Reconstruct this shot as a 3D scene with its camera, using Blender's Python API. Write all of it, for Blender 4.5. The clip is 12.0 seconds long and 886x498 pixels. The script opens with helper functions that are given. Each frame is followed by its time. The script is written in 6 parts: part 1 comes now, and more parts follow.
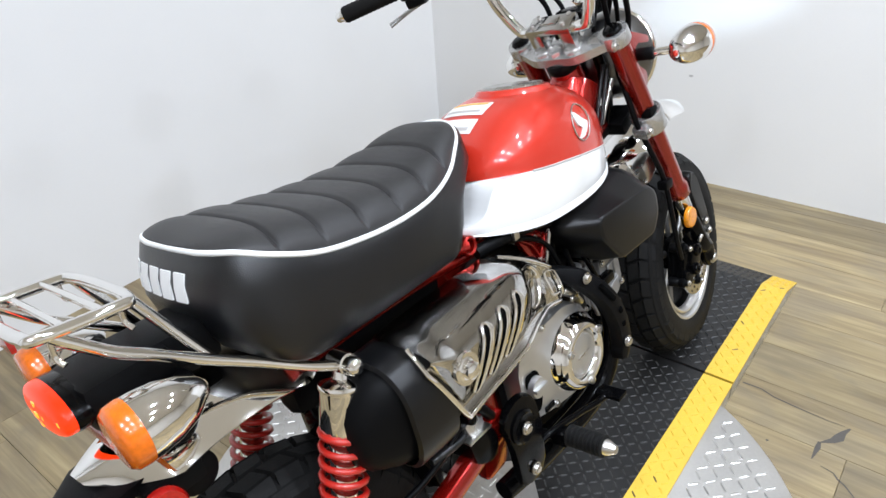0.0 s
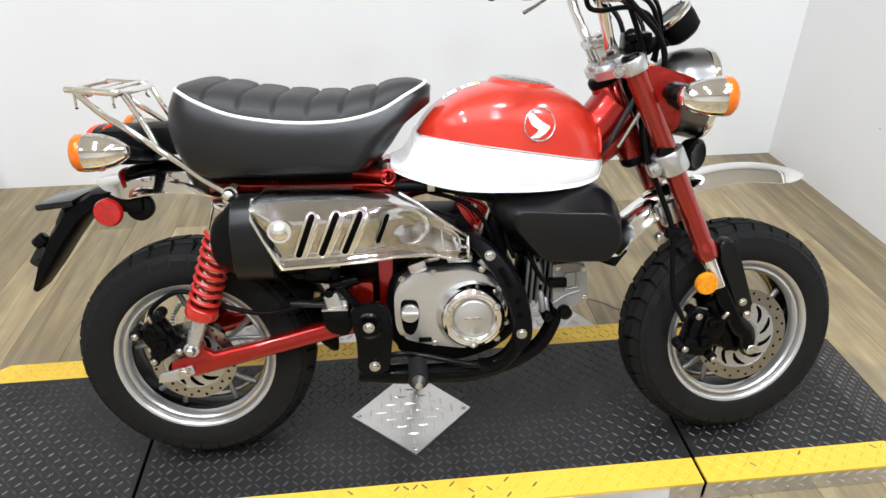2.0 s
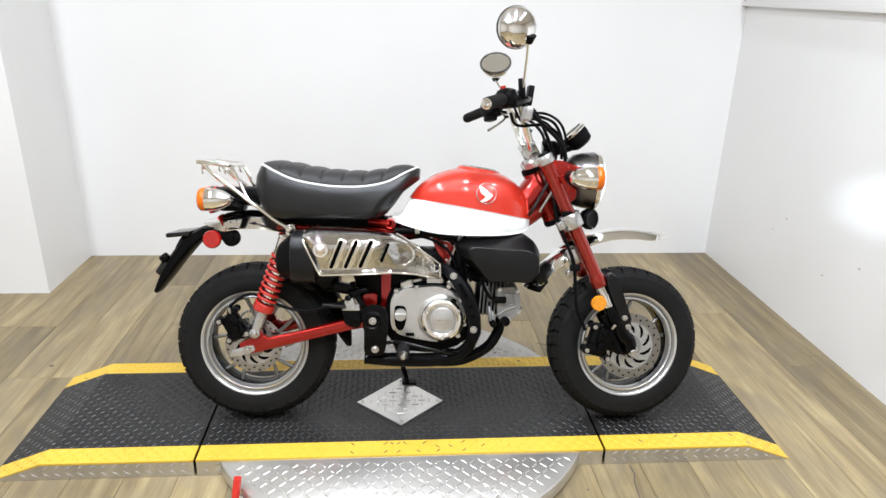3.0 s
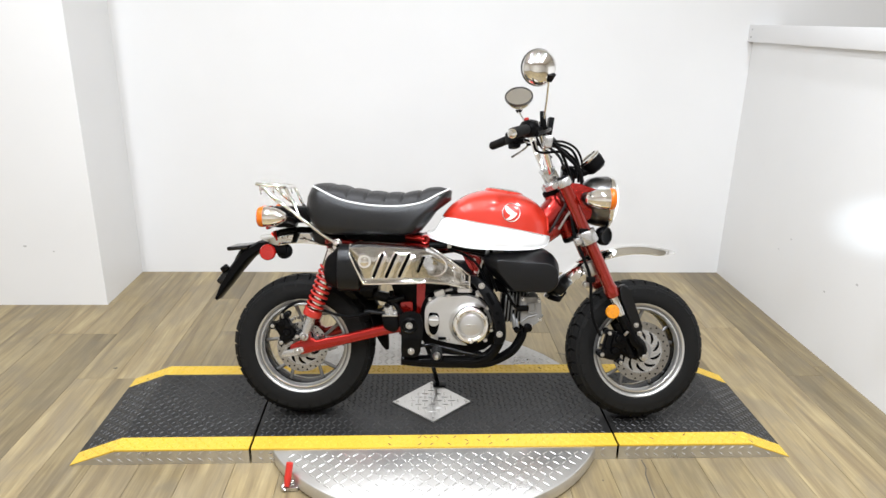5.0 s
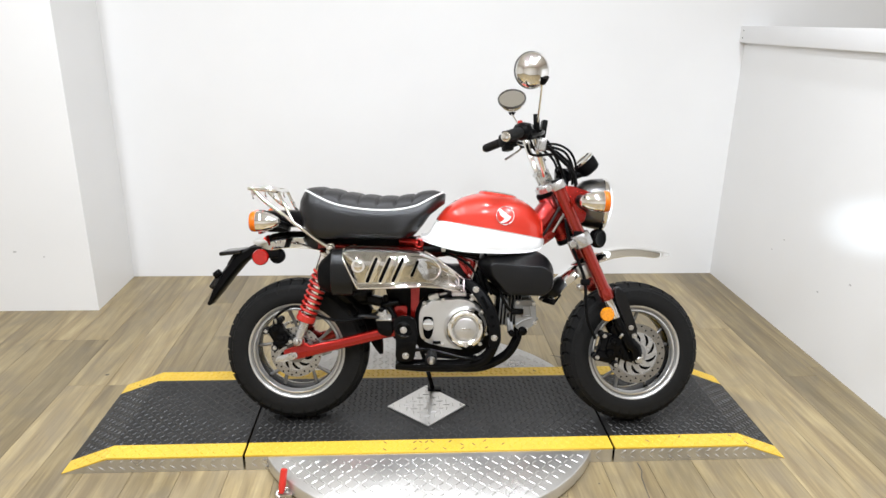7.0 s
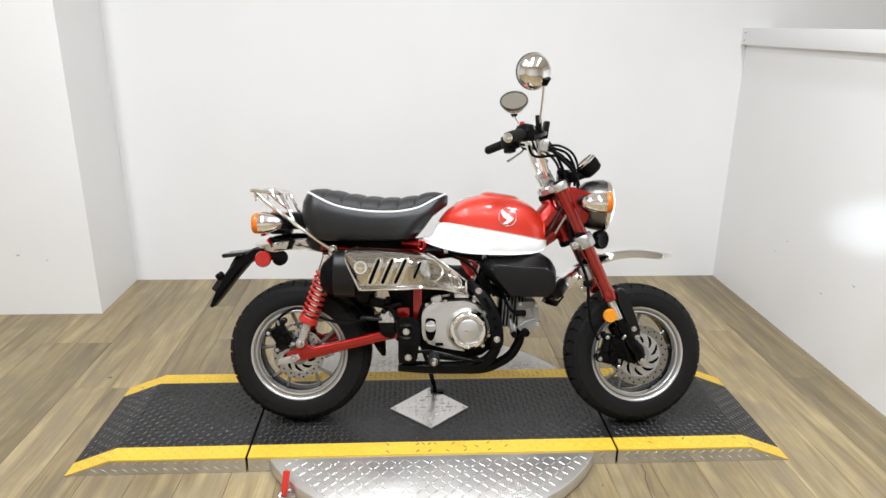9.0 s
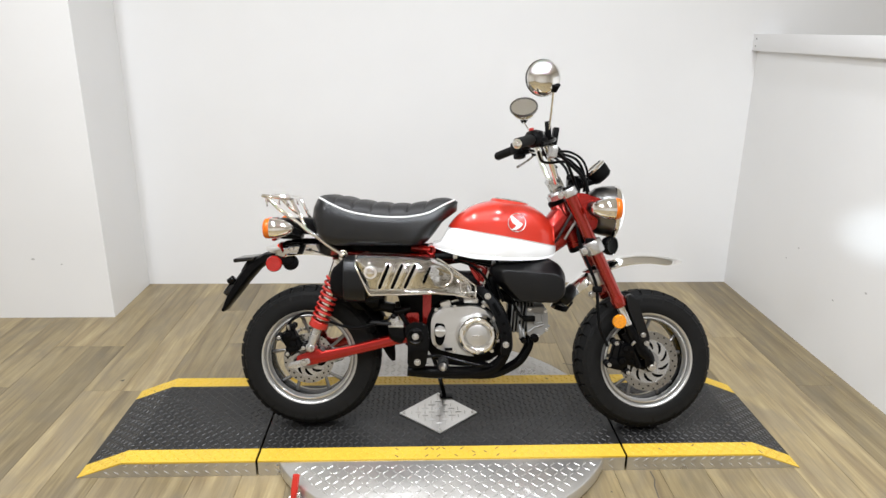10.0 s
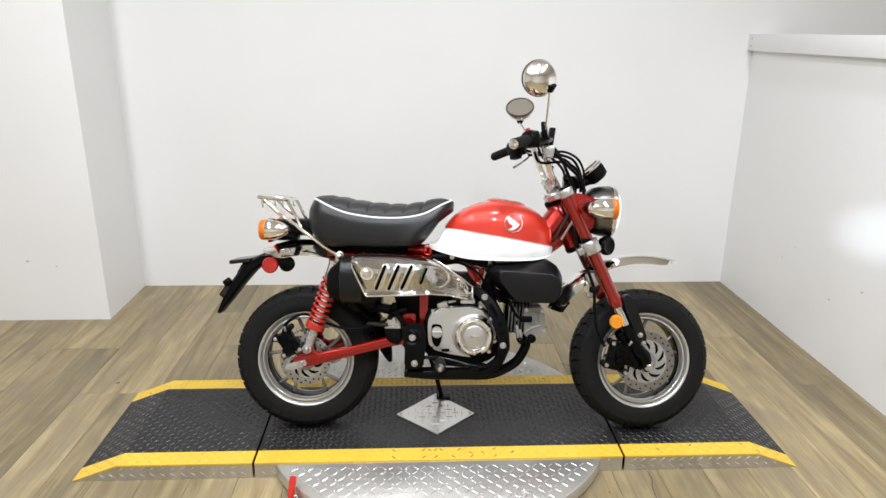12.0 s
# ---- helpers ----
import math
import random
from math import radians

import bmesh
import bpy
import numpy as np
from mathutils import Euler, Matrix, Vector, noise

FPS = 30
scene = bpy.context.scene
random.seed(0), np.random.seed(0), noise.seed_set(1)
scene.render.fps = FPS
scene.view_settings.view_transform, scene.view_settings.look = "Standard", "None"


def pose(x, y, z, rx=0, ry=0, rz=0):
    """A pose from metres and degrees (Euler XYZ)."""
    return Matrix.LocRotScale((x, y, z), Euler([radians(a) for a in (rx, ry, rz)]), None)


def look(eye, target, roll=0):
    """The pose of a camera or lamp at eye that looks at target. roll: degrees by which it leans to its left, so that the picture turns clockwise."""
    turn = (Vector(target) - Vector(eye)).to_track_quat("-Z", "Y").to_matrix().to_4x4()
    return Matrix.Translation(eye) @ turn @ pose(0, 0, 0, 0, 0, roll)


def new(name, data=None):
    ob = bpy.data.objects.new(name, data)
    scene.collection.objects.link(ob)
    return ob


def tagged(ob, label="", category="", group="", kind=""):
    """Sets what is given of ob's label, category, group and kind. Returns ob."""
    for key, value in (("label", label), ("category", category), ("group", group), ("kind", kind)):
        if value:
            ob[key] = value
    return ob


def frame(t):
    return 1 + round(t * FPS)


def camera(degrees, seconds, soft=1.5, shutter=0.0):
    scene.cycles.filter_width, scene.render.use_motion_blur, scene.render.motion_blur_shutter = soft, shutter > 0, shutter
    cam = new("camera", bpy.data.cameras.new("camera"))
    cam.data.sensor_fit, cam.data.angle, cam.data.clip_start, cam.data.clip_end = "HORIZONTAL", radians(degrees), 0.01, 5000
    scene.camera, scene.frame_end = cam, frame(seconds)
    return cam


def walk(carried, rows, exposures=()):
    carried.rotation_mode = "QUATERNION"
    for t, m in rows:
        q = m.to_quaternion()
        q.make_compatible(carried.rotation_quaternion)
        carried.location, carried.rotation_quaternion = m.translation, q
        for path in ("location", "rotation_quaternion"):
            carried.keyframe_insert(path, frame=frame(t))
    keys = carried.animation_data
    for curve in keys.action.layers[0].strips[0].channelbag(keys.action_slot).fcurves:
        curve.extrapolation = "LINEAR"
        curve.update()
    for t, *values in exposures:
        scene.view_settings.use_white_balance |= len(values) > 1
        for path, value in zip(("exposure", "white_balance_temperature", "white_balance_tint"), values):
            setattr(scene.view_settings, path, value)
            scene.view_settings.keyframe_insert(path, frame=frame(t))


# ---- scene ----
cam = camera(66.2, 12.0)
PATH = [
    (0, (-0.255, -0.503, 1.204), (1.047, 0.596, 0.157), -4.1),
    (0.2, (-0.124, -0.498, 1.205), (0.991, 0.767, 0.129), -4.2),
    (0.3, (-0.058, -0.493, 1.193), (0.985, 0.824, 0.108), -4.3),
    (0.5, (0.081, -0.501, 1.19), (1.056, 0.807, 0.033), -2.2),
    (0.6, (0.139, -0.511, 1.189), (1.004, 0.838, -0.008), -2.7),
    (0.7, (0.194, -0.519, 1.189), (0.977, 0.854, -0.037), -3.1),
    (0.8, (0.243, -0.527, 1.173), (0.881, 0.902, -0.072), -3.4),
    (1, (0.307, -0.548, 1.155), (0.675, 0.97, -0.094), -1.5),
    (1.2, (0.342, -0.62, 1.147), (0.586, 0.995, -0.008), -2.5),
    (1.5, (0.372, -0.779, 1.178), (0.607, 0.859, 0.056), 0.1),
    (1.7, (0.387, -0.941, 1.185), (0.641, 0.702, 0.074), 1.8),
    (1.9, (0.404, -1.084, 1.224), (0.618, 0.577, 0.131), 0.3),
    (2, (0.406, -1.155, 1.24), (0.587, 0.537, 0.19), -0.1),
    (2.2, (0.468, -1.312, 1.266), (0.567, 0.46, 0.343), 2.6),
    (2.4, (0.505, -1.467, 1.311), (0.608, 0.327, 0.433), 3.8),
    (2.5, (0.503, -1.549, 1.318), (0.596, 0.252, 0.452), 2.2),
    (2.6, (0.509, -1.629, 1.327), (0.583, 0.195, 0.511), 2.0),
    (2.7, (0.489, -1.705, 1.321), (0.589, 0.129, 0.529), 1.3),
    (2.8, (0.492, -1.767, 1.316), (0.599, 0.079, 0.554), 1.4),
    (3, (0.431, -1.9, 1.336), (0.581, -0.038, 0.621), 1.4),
    (3.2, (0.423, -1.993, 1.374), (0.55, -0.128, 0.664), 1.4),
    (5, (0.378, -2.139, 1.381), (0.473, -0.248, 0.737), 1.1),
    (5.5, (0.376, -2.138, 1.385), (0.479, -0.246, 0.743), 1.0),
    (6, (0.374, -2.137, 1.384), (0.481, -0.238, 0.765), 0.6),
    (6.5, (0.38, -2.137, 1.382), (0.498, -0.243, 0.751), 0.7),
    (7, (0.376, -2.126, 1.387), (0.491, -0.235, 0.745), 0.9),
    (9, (0.376, -2.129, 1.377), (0.484, -0.233, 0.748), 0.7),
    (9.5, (0.377, -2.135, 1.378), (0.474, -0.236, 0.758), 0.1),
    (10, (0.379, -2.139, 1.38), (0.456, -0.237, 0.766), 0.6),
    (10.5, (0.381, -2.137, 1.387), (0.463, -0.235, 0.775), 0.8),
    (11, (0.373, -2.14, 1.382), (0.461, -0.237, 0.772), 0.8),
    (11.5, (0.377, -2.136, 1.381), (0.462, -0.235, 0.767), 0.5),
    (12, (0.378, -2.135, 1.379), (0.466, -0.233, 0.767), 0.5),
]
EXPOSURES = [(0.0, -0.12, 6200, 10), (0.5, -0.14, 6250, 10), (1.2, -0.03, 6460, 10), (3.2, 0.03, 6520, 10), (5.0, 0.02, 6600, 10), (7.2, 0.0, 6600, 10), (8.8, -0.12, 6700, 10), (12.0, -0.17, 6700, 10)]
walk(cam, [(t, look(eye, target, roll)) for t, eye, target, roll in PATH], EXPOSURES)
# ---- light ----
world = bpy.data.worlds.new("world")
scene.world = world
world.use_nodes = True
world.node_tree.nodes["Background"].inputs[0].default_value = (0.95, 0.97, 1.0, 1)
world.node_tree.nodes["Background"].inputs[1].default_value = 0.008

LAMP_WATTS = 17.9
LAMPS = [(x, y + d) for y in (-0.40, -1.25, -2.15) for x, d in ((-1.25, 0.0), (-0.2, 0.12), (0.85, -0.08), (1.85, 0.06))]
CEIL = 2.75


# ---- materials ----
def material(name, base, rough=0.5, metal=0.0, grain=0.0, scale=60.0, bump=0.0, coat=0.0, patch=0.06, patch_scale=4.0, emit=None, stretch=(1, 1, 1), spec=0.5):
    """A surface with a fine grain, a broad unevenness and a little relief."""
    m = bpy.data.materials.new(name)
    m.use_nodes = True
    n, l = m.node_tree.nodes, m.node_tree.links
    b = n["Principled BSDF"]
    b.inputs["Metallic"].default_value = metal
    b.inputs["Specular IOR Level"].default_value = spec
    b.inputs["Coat Weight"].default_value = coat
    b.inputs["Coat Roughness"].default_value = 0.09
    co = n.new("ShaderNodeTexCoord")
    mp = n.new("ShaderNodeMapping")
    mp.inputs["Scale"].default_value = stretch
    l.new(co.outputs["Object"], mp.inputs["Vector"])
    fine = n.new("ShaderNodeTexNoise")
    fine.inputs["Scale"].default_value = scale
    fine.inputs["Detail"].default_value = 6
    broad = n.new("ShaderNodeTexNoise")
    broad.inputs["Scale"].default_value = patch_scale
    broad.inputs["Detail"].default_value = 3
    for t in (fine, broad):
        l.new(mp.outputs["Vector"], t.inputs["Vector"])
    add = n.new("ShaderNodeMath")
    add.operation = "MULTIPLY_ADD"
    l.new(fine.outputs["Fac"], add.inputs[0])
    add.inputs[1].default_value = grain
    mul = n.new("ShaderNodeMath")
    mul.operation = "MULTIPLY_ADD"
    l.new(broad.outputs["Fac"], mul.inputs[0])
    mul.inputs[1].default_value = patch
    mul.inputs[2].default_value = 1 - 0.5 * (grain + patch)
    l.new(mul.outputs[0], add.inputs[2])
    mix = n.new("ShaderNodeVectorMath")
    mix.operation = "SCALE"
    mix.inputs[0].default_value = base
    l.new(add.outputs[0], mix.inputs["Scale"])
    l.new(mix.outputs[0], b.inputs["Base Color"])
    r = n.new("ShaderNodeMath")
    r.operation = "MULTIPLY_ADD"
    l.new(broad.outputs["Fac"], r.inputs[0])
    r.inputs[1].default_value = rough * 0.4
    r.inputs[2].default_value = rough * 0.8
    l.new(r.outputs[0], b.inputs["Roughness"])
    if bump:
        bp = n.new("ShaderNodeBump")
        bp.inputs["Strength"].default_value = bump
        bp.inputs["Distance"].default_value = 0.002
        l.new(fine.outputs["Fac"], bp.inputs["Height"])
        l.new(bp.outputs["Normal"], b.inputs["Normal"])
    if emit:
        b.inputs["Emission Color"].default_value = (*emit[:3], 1)
        b.inputs["Emission Strength"].default_value = emit[3]
    return m


WALL = material("wall paint", (0.80, 0.795, 0.785), 0.45, grain=0.03, scale=220, bump=0.12, patch=0.085, patch_scale=1.7)
# For unseen walls added around the room; tone set for bounce and chrome reflections.
BACKROOM = material("unseen closing wall", (0.71, 0.68, 0.63), 0.7, grain=0.05, scale=100, patch=0.25, patch_scale=0.8)
CEILING = material("ceiling paint", (0.85, 0.83, 0.785), 0.8, grain=0.05, scale=90, patch=0.1, patch_scale=1)
TRIM = material("trim paint", (0.78, 0.775, 0.77), 0.35, grain=0.03, scale=120, patch=0.06)
RED = material("candy red paint", (0.58, 0.024, 0.008), 0.42, metal=0.2, grain=0.05, scale=900, coat=1.0, patch=0.04)
FRAME_RED = material("candy red frame paint", (0.34, 0.008, 0.004), 0.26, metal=0.7, grain=0.06, scale=500, coat=0.7, patch=0.1)
SPRING_RED = material("red spring paint", (0.42, 0.014, 0.008), 0.32, grain=0.05, scale=300, coat=0.6)
WHITE = material("white paint", (0.78, 0.78, 0.77), 0.25, grain=0.02, scale=400, coat=1.0, patch=0.02)
CHROME = material("chrome", (0.88, 0.87, 0.85), 0.05, metal=1.0, grain=0.02, scale=200, patch=0.04)
DISH = material("brushed steel", (0.62, 0.605, 0.58), 0.28, metal=1.0, grain=0.12, scale=300, patch=0.12, patch_scale=20)
ALU = material("cast aluminium", (0.60, 0.595, 0.585), 0.34, metal=0.9, grain=0.10, scale=500, bump=0.05, patch=0.12, patch_scale=12)
SATIN = material("satin silver paint", (0.52, 0.515, 0.505), 0.26, metal=0.75, grain=0.05, scale=600, patch=0.06, patch_scale=10)
BLACK = material("black plastic", (0.0025, 0.0025, 0.0028), 0.45, grain=0.2, scale=500, bump=0.08, patch=0.2, patch_scale=8, spec=0.09)
GLOSS = material("black enamel", (0.0018, 0.0018, 0.002), 0.17, grain=0.1, scale=400, patch=0.2, patch_scale=10, spec=0.12)
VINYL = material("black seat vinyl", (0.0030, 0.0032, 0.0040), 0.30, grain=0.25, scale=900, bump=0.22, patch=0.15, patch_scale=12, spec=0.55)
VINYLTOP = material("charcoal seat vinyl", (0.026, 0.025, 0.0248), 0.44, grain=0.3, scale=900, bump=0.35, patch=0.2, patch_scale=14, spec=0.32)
PIPING = material("white piping", (0.75, 0.75, 0.73), 0.45, grain=0.05, scale=300)
RUBBER = material("tyre rubber", (0.0095, 0.0093, 0.0090), 0.62, grain=0.4, scale=250, bump=0.25, patch=0.4, patch_scale=9, spec=0.10)
HOSE = material("black hose", (0.003, 0.003, 0.0033), 0.38, grain=0.1, scale=200, spec=0.08)
AMBER = material("amber lens", (0.62, 0.125, 0.003), 0.22, grain=0.7, scale=220, coat=0.5, emit=(1.0, 0.24, 0.008, 0.05))
FORK_RED = material("dark candy red fork paint", (0.27, 0.010, 0.004), 0.24, metal=0.6, grain=0.05, scale=900, coat=0.9, patch=0.05)
CAST = material("grey cast aluminium", (0.27, 0.266, 0.258), 0.45, metal=0.5, grain=0.15, scale=500, bump=0.08, patch=0.15, patch_scale=14)
POLISH = material("polished aluminium", (0.55, 0.54, 0.52), 0.15, metal=1.0, grain=0.06, scale=300, patch=0.1, patch_scale=15)
CABLE = material("dark cable sleeve", (0.014, 0.014, 0.015), 0.3, grain=0.1, scale=300, spec=0.35)
SMOKE = material("dark satin metal", (0.19, 0.187, 0.185), 0.28, metal=1.0, grain=0.05, scale=200, patch=0.08)
BOX = material("satin black plastic", (0.003, 0.003, 0.0034), 0.33, grain=0.2, scale=500, bump=0.06, patch=0.2, patch_scale=8, spec=0.32)
HOLDER = material("smooth black plastic", (0.004, 0.004, 0.0045), 0.14, grain=0.1, scale=300, patch=0.1, spec=0.6)
RIM = material("machined rim silver", (0.60, 0.595, 0.58), 0.3, metal=0.85, grain=0.1, scale=500, patch=0.1, patch_scale=10)
DISC = material("drilled brake steel", (0.40, 0.39, 0.37), 0.24, metal=1.0, grain=0.2, scale=300, patch=0.2, patch_scale=20)
REFLECT = material("amber reflector", (0.66, 0.23, 0.004), 0.2, grain=0.9, scale=200, coat=0.7, patch=0.3, patch_scale=60)
REDREF = material("red reflector", (0.36, 0.007, 0.004), 0.2, grain=1.0, scale=200, coat=0.7, patch=0.3, patch_scale=60)
TAIL = material("lit tail lens", (0.50, 0.006, 0.002), 0.3, grain=0.6, scale=160, coat=0.1, emit=(1.0, 0.055, 0.003, 1.1), spec=0.25)
BULB = material("lit tail facet", (0.9, 0.12, 0.02), 0.25, coat=0.4, emit=(1.0, 0.22, 0.012, 2.6))
LAMPGLASS = material("lit headlamp lens", (0.85, 0.87, 0.9), 0.1, grain=0.1, scale=120, coat=1.0, emit=(0.85, 0.93, 1.0, 2.0))
MIRROR = material("mirror glass", (0.86, 0.86, 0.85), 0.02, metal=1.0, patch=0.0)
DECAL = material("white decal", (0.75, 0.75, 0.72), 0.4, grain=0.05, scale=200)
DECALGREY = material("grey print", (0.45, 0.42, 0.40), 0.5, grain=0.1, scale=200)
DECALWARM = material("yellow print", (0.75, 0.45, 0.10), 0.5, grain=0.1, scale=200)
# Near-black that paints the shade of holes and recesses which are not cut.
DARK = material("black for shade in holes", (0.003, 0.003, 0.003), 0.7, spec=0.0)
PLATE = material("aluminium tread plate", (0.60, 0.585, 0.56), 0.29, metal=0.85, grain=0.16, scale=140, bump=0.08, patch=0.45, patch_scale=6)
BLACKPLATE = material("black painted tread plate", (0.0155, 0.0149, 0.0142), 0.40, grain=0.35, scale=180, bump=0.15, patch=0.6, patch_scale=5, spec=0.30)
# Lugs paler than the deck: lamp glints put into the colour, along with wear.
BLACKLUG = material("black tread lugs, glints and wear lightened in", (0.032, 0.031, 0.030), 0.33, grain=0.6, scale=120, patch=1.2, patch_scale=5, spec=0.42)
SCUFF = material("bare worn lug tops", (0.17, 0.12, 0.035), 0.5, grain=0.6, scale=150, patch=0.6, patch_scale=20)
YELLOWLUG = material("yellow painted tread lugs", (0.66, 0.43, 0.045), 0.44, grain=0.15, scale=160, patch=0.25, patch_scale=9, spec=0.3)
YELLOW = material("yellow safety paint", (0.66, 0.43, 0.045), 0.42, grain=0.12, scale=160, bump=0.1, patch=0.22, patch_scale=9)
HANDLE = material("red vinyl grip", (0.60, 0.03, 0.02), 0.4, grain=0.08, scale=200)
GOUGE = material("scuffed plank core", (0.075, 0.066, 0.055), 0.7, grain=0.4, scale=150, patch=0.4, patch_scale=30)
SPOKE = material("grey cast wheel alloy", (0.25, 0.245, 0.24), 0.34, metal=0.75, grain=0.1, scale=400, patch=0.12, patch_scale=12)


def wood_material():
    m = bpy.data.materials.new("oak vinyl plank")
    m.use_nodes = True
    n, l = m.node_tree.nodes, m.node_tree.links
    b = n["Principled BSDF"]
    b.inputs["Roughness"].default_value = 0.42
    co, info = n.new("ShaderNodeTexCoord"), n.new("ShaderNodeObjectInfo")
    sh = n.new("ShaderNodeVectorMath")
    sh.operation = "MULTIPLY_ADD"
    sh.inputs[0].default_value = (37.0, 53.0, 11.0)
    l.new(info.outputs["Random"], sh.inputs[1])
    l.new(co.outputs["Object"], sh.inputs[2])

    def streak(sx, sy, detail, dist):
        mp = n.new("ShaderNodeMapping")
        mp.inputs["Scale"].default_value = (sx, sy, 4)
        l.new(sh.outputs[0], mp.inputs["Vector"])
        t = n.new("ShaderNodeTexNoise")
        t.inputs["Scale"].default_value = 1.0
        t.inputs["Detail"].default_value = detail
        t.inputs["Distortion"].default_value = dist
        l.new(mp.outputs[0], t.inputs["Vector"])
        return t

    broad, fine, cloud = streak(26, 1.9, 5, 0.8), streak(130, 6, 6, 0.4), streak(6, 3.6, 3, 1.4)
    ramp = n.new("ShaderNodeValToRGB")
    e = ramp.color_ramp.elements
    e[0].position, e[0].color = 0.34, (0.195, 0.144, 0.076, 1)
    e[1].position, e[1].color = 0.67, (0.355, 0.280, 0.152, 1)
    mid = e.new(0.5)
    mid.color = (0.275, 0.210, 0.108, 1)
    l.new(broad.outputs["Fac"], ramp.inputs["Fac"])
    grey = n.new("ShaderNodeMix")
    grey.data_type = "RGBA"
    grey.inputs["B"].default_value = (0.205, 0.165, 0.105, 1)
    gr = n.new("ShaderNodeMapRange")
    gr.inputs["From Min"].default_value, gr.inputs["From Max"].default_value = 0.42, 0.68
    gr.inputs["To Max"].default_value = 0.7
    l.new(cloud.outputs["Fac"], gr.inputs["Value"])
    l.new(gr.outputs[0], grey.inputs["Factor"])
    l.new(ramp.outputs["Color"], grey.inputs["A"])
    tone = n.new("ShaderNodeMapRange")
    tone.inputs["To Min"].default_value, tone.inputs["To Max"].default_value = 0.74, 1.22
    l.new(info.outputs["Random"], tone.inputs["Value"])
    ft = n.new("ShaderNodeMapRange")
    ft.inputs["From Min"].default_value, ft.inputs["From Max"].default_value = 0.3, 0.7
    ft.inputs["To Min"].default_value, ft.inputs["To Max"].default_value = 0.86, 1.10
    l.new(fine.outputs["Fac"], ft.inputs["Value"])
    mu = n.new("ShaderNodeMath")
    mu.operation = "MULTIPLY"
    l.new(tone.outputs[0], mu.inputs[0])
    l.new(ft.outputs[0], mu.inputs[1])
    sc = n.new("ShaderNodeVectorMath")
    sc.operation = "SCALE"
    l.new(grey.outputs["Result"], sc.inputs[0])
    l.new(mu.outputs[0], sc.inputs["Scale"])
    l.new(sc.outputs[0], b.inputs["Base Color"])
    bp = n.new("ShaderNodeBump")
    bp.inputs["Strength"].default_value, bp.inputs["Distance"].default_value = 0.15, 0.001
    l.new(fine.outputs["Fac"], bp.inputs["Height"])
    l.new(bp.outputs["Normal"], b.inputs["Normal"])
    return m


WOOD = wood_material()


# ---- mesh helpers ----
def link_mesh(name, bm, mats, smooth=True, angle=46):
    if smooth:
        bmesh.ops.recalc_face_normals(bm, faces=bm.faces)
    me = bpy.data.meshes.new(name)
    bm.to_mesh(me)
    bm.free()
    for m in mats if isinstance(mats, (list, tuple)) else [mats]:
        me.materials.append(m)
    if smooth:
        me.polygons.foreach_set("use_smooth", [True] * len(me.polygons))
        me.set_sharp_from_angle(angle=radians(angle))
    return me


def part(name, bm, mats, parent, label="", smooth=True, angle=46, at=None):
    ob = new(name, link_mesh(name, bm, mats, smooth, angle))
    ob.parent = parent
    if at is not None:
        ob.matrix_basis = at
    return tagged(ob, label)


def share(name, mesh, parent, at):
    ob = new(name, mesh)
    ob.parent = parent
    ob.matrix_basis = at
    return ob


def thing(name, label, category, at=None, group="", kind=""):
    ob = new(name)
    ob.empty_display_size = 0.05
    if at is not None:
        ob.matrix_basis = at
    return tagged(ob, label, category, group, kind)


def structure(name, bm, mats, label, category, smooth=False):
    return tagged(new(name, link_mesh(name, bm, mats, smooth)), label, category, kind="structure")


def catmull(pts, steps=6, closed=False):
    pts = [Vector(p) for p in pts]
    n = len(pts)
    out = []
    for i in range(n if closed else n - 1):
        p0 = pts[(i - 1) % n] if closed or i else pts[0] * 2 - pts[1]
        p1, p2 = pts[i], pts[(i + 1) % n]
        p3 = pts[(i + 2) % n] if closed or i + 2 < n else pts[-1] * 2 - pts[-2]
        for k in range(steps):
            t = k / steps
            out.append(0.5 * (2 * p1 + (p2 - p0) * t + (2 * p0 - 5 * p1 + 4 * p2 - p3) * t * t + (3 * p1 - p0 - 3 * p2 + p3) * t ** 3))
    if not closed:
        out.append(pts[-1])
    return out


def curve1(xs, ys):
    """A smooth function through the given stations."""
    xs, ys = np.array(xs, float), np.array(ys, float)
    d = np.gradient(ys, xs)

    def f(x):
        x = min(max(x, xs[0]), xs[-1])
        i = int(min(max(np.searchsorted(xs, x) - 1, 0), len(xs) - 2))
        h = xs[i + 1] - xs[i]
        t = (x - xs[i]) / h
        return float((2 * t ** 3 - 3 * t * t + 1) * ys[i] + (t ** 3 - 2 * t * t + t) * h * d[i] + (3 * t * t - 2 * t ** 3) * ys[i + 1] + (t ** 3 - t * t) * h * d[i + 1])

    return f


def rings_mesh(bm, rings, closed_ring=True, closed_path=False, cap=True, mat_index=0):
    vs = [[bm.verts.new(p) for p in r] for r in rings]
    n = len(vs[0])
    for i in range(len(vs) if closed_path else len(vs) - 1):
        a, b = vs[i], vs[(i + 1) % len(vs)]
        for j in range(n if closed_ring else n - 1):
            f = bm.faces.new((a[j], a[(j + 1) % n], b[(j + 1) % n], b[j]))
            f.material_index = mat_index
    if cap and not closed_path and closed_ring:
        for r in (vs[0], vs[-1]):
            bm.faces.new(r).material_index = mat_index
    return vs


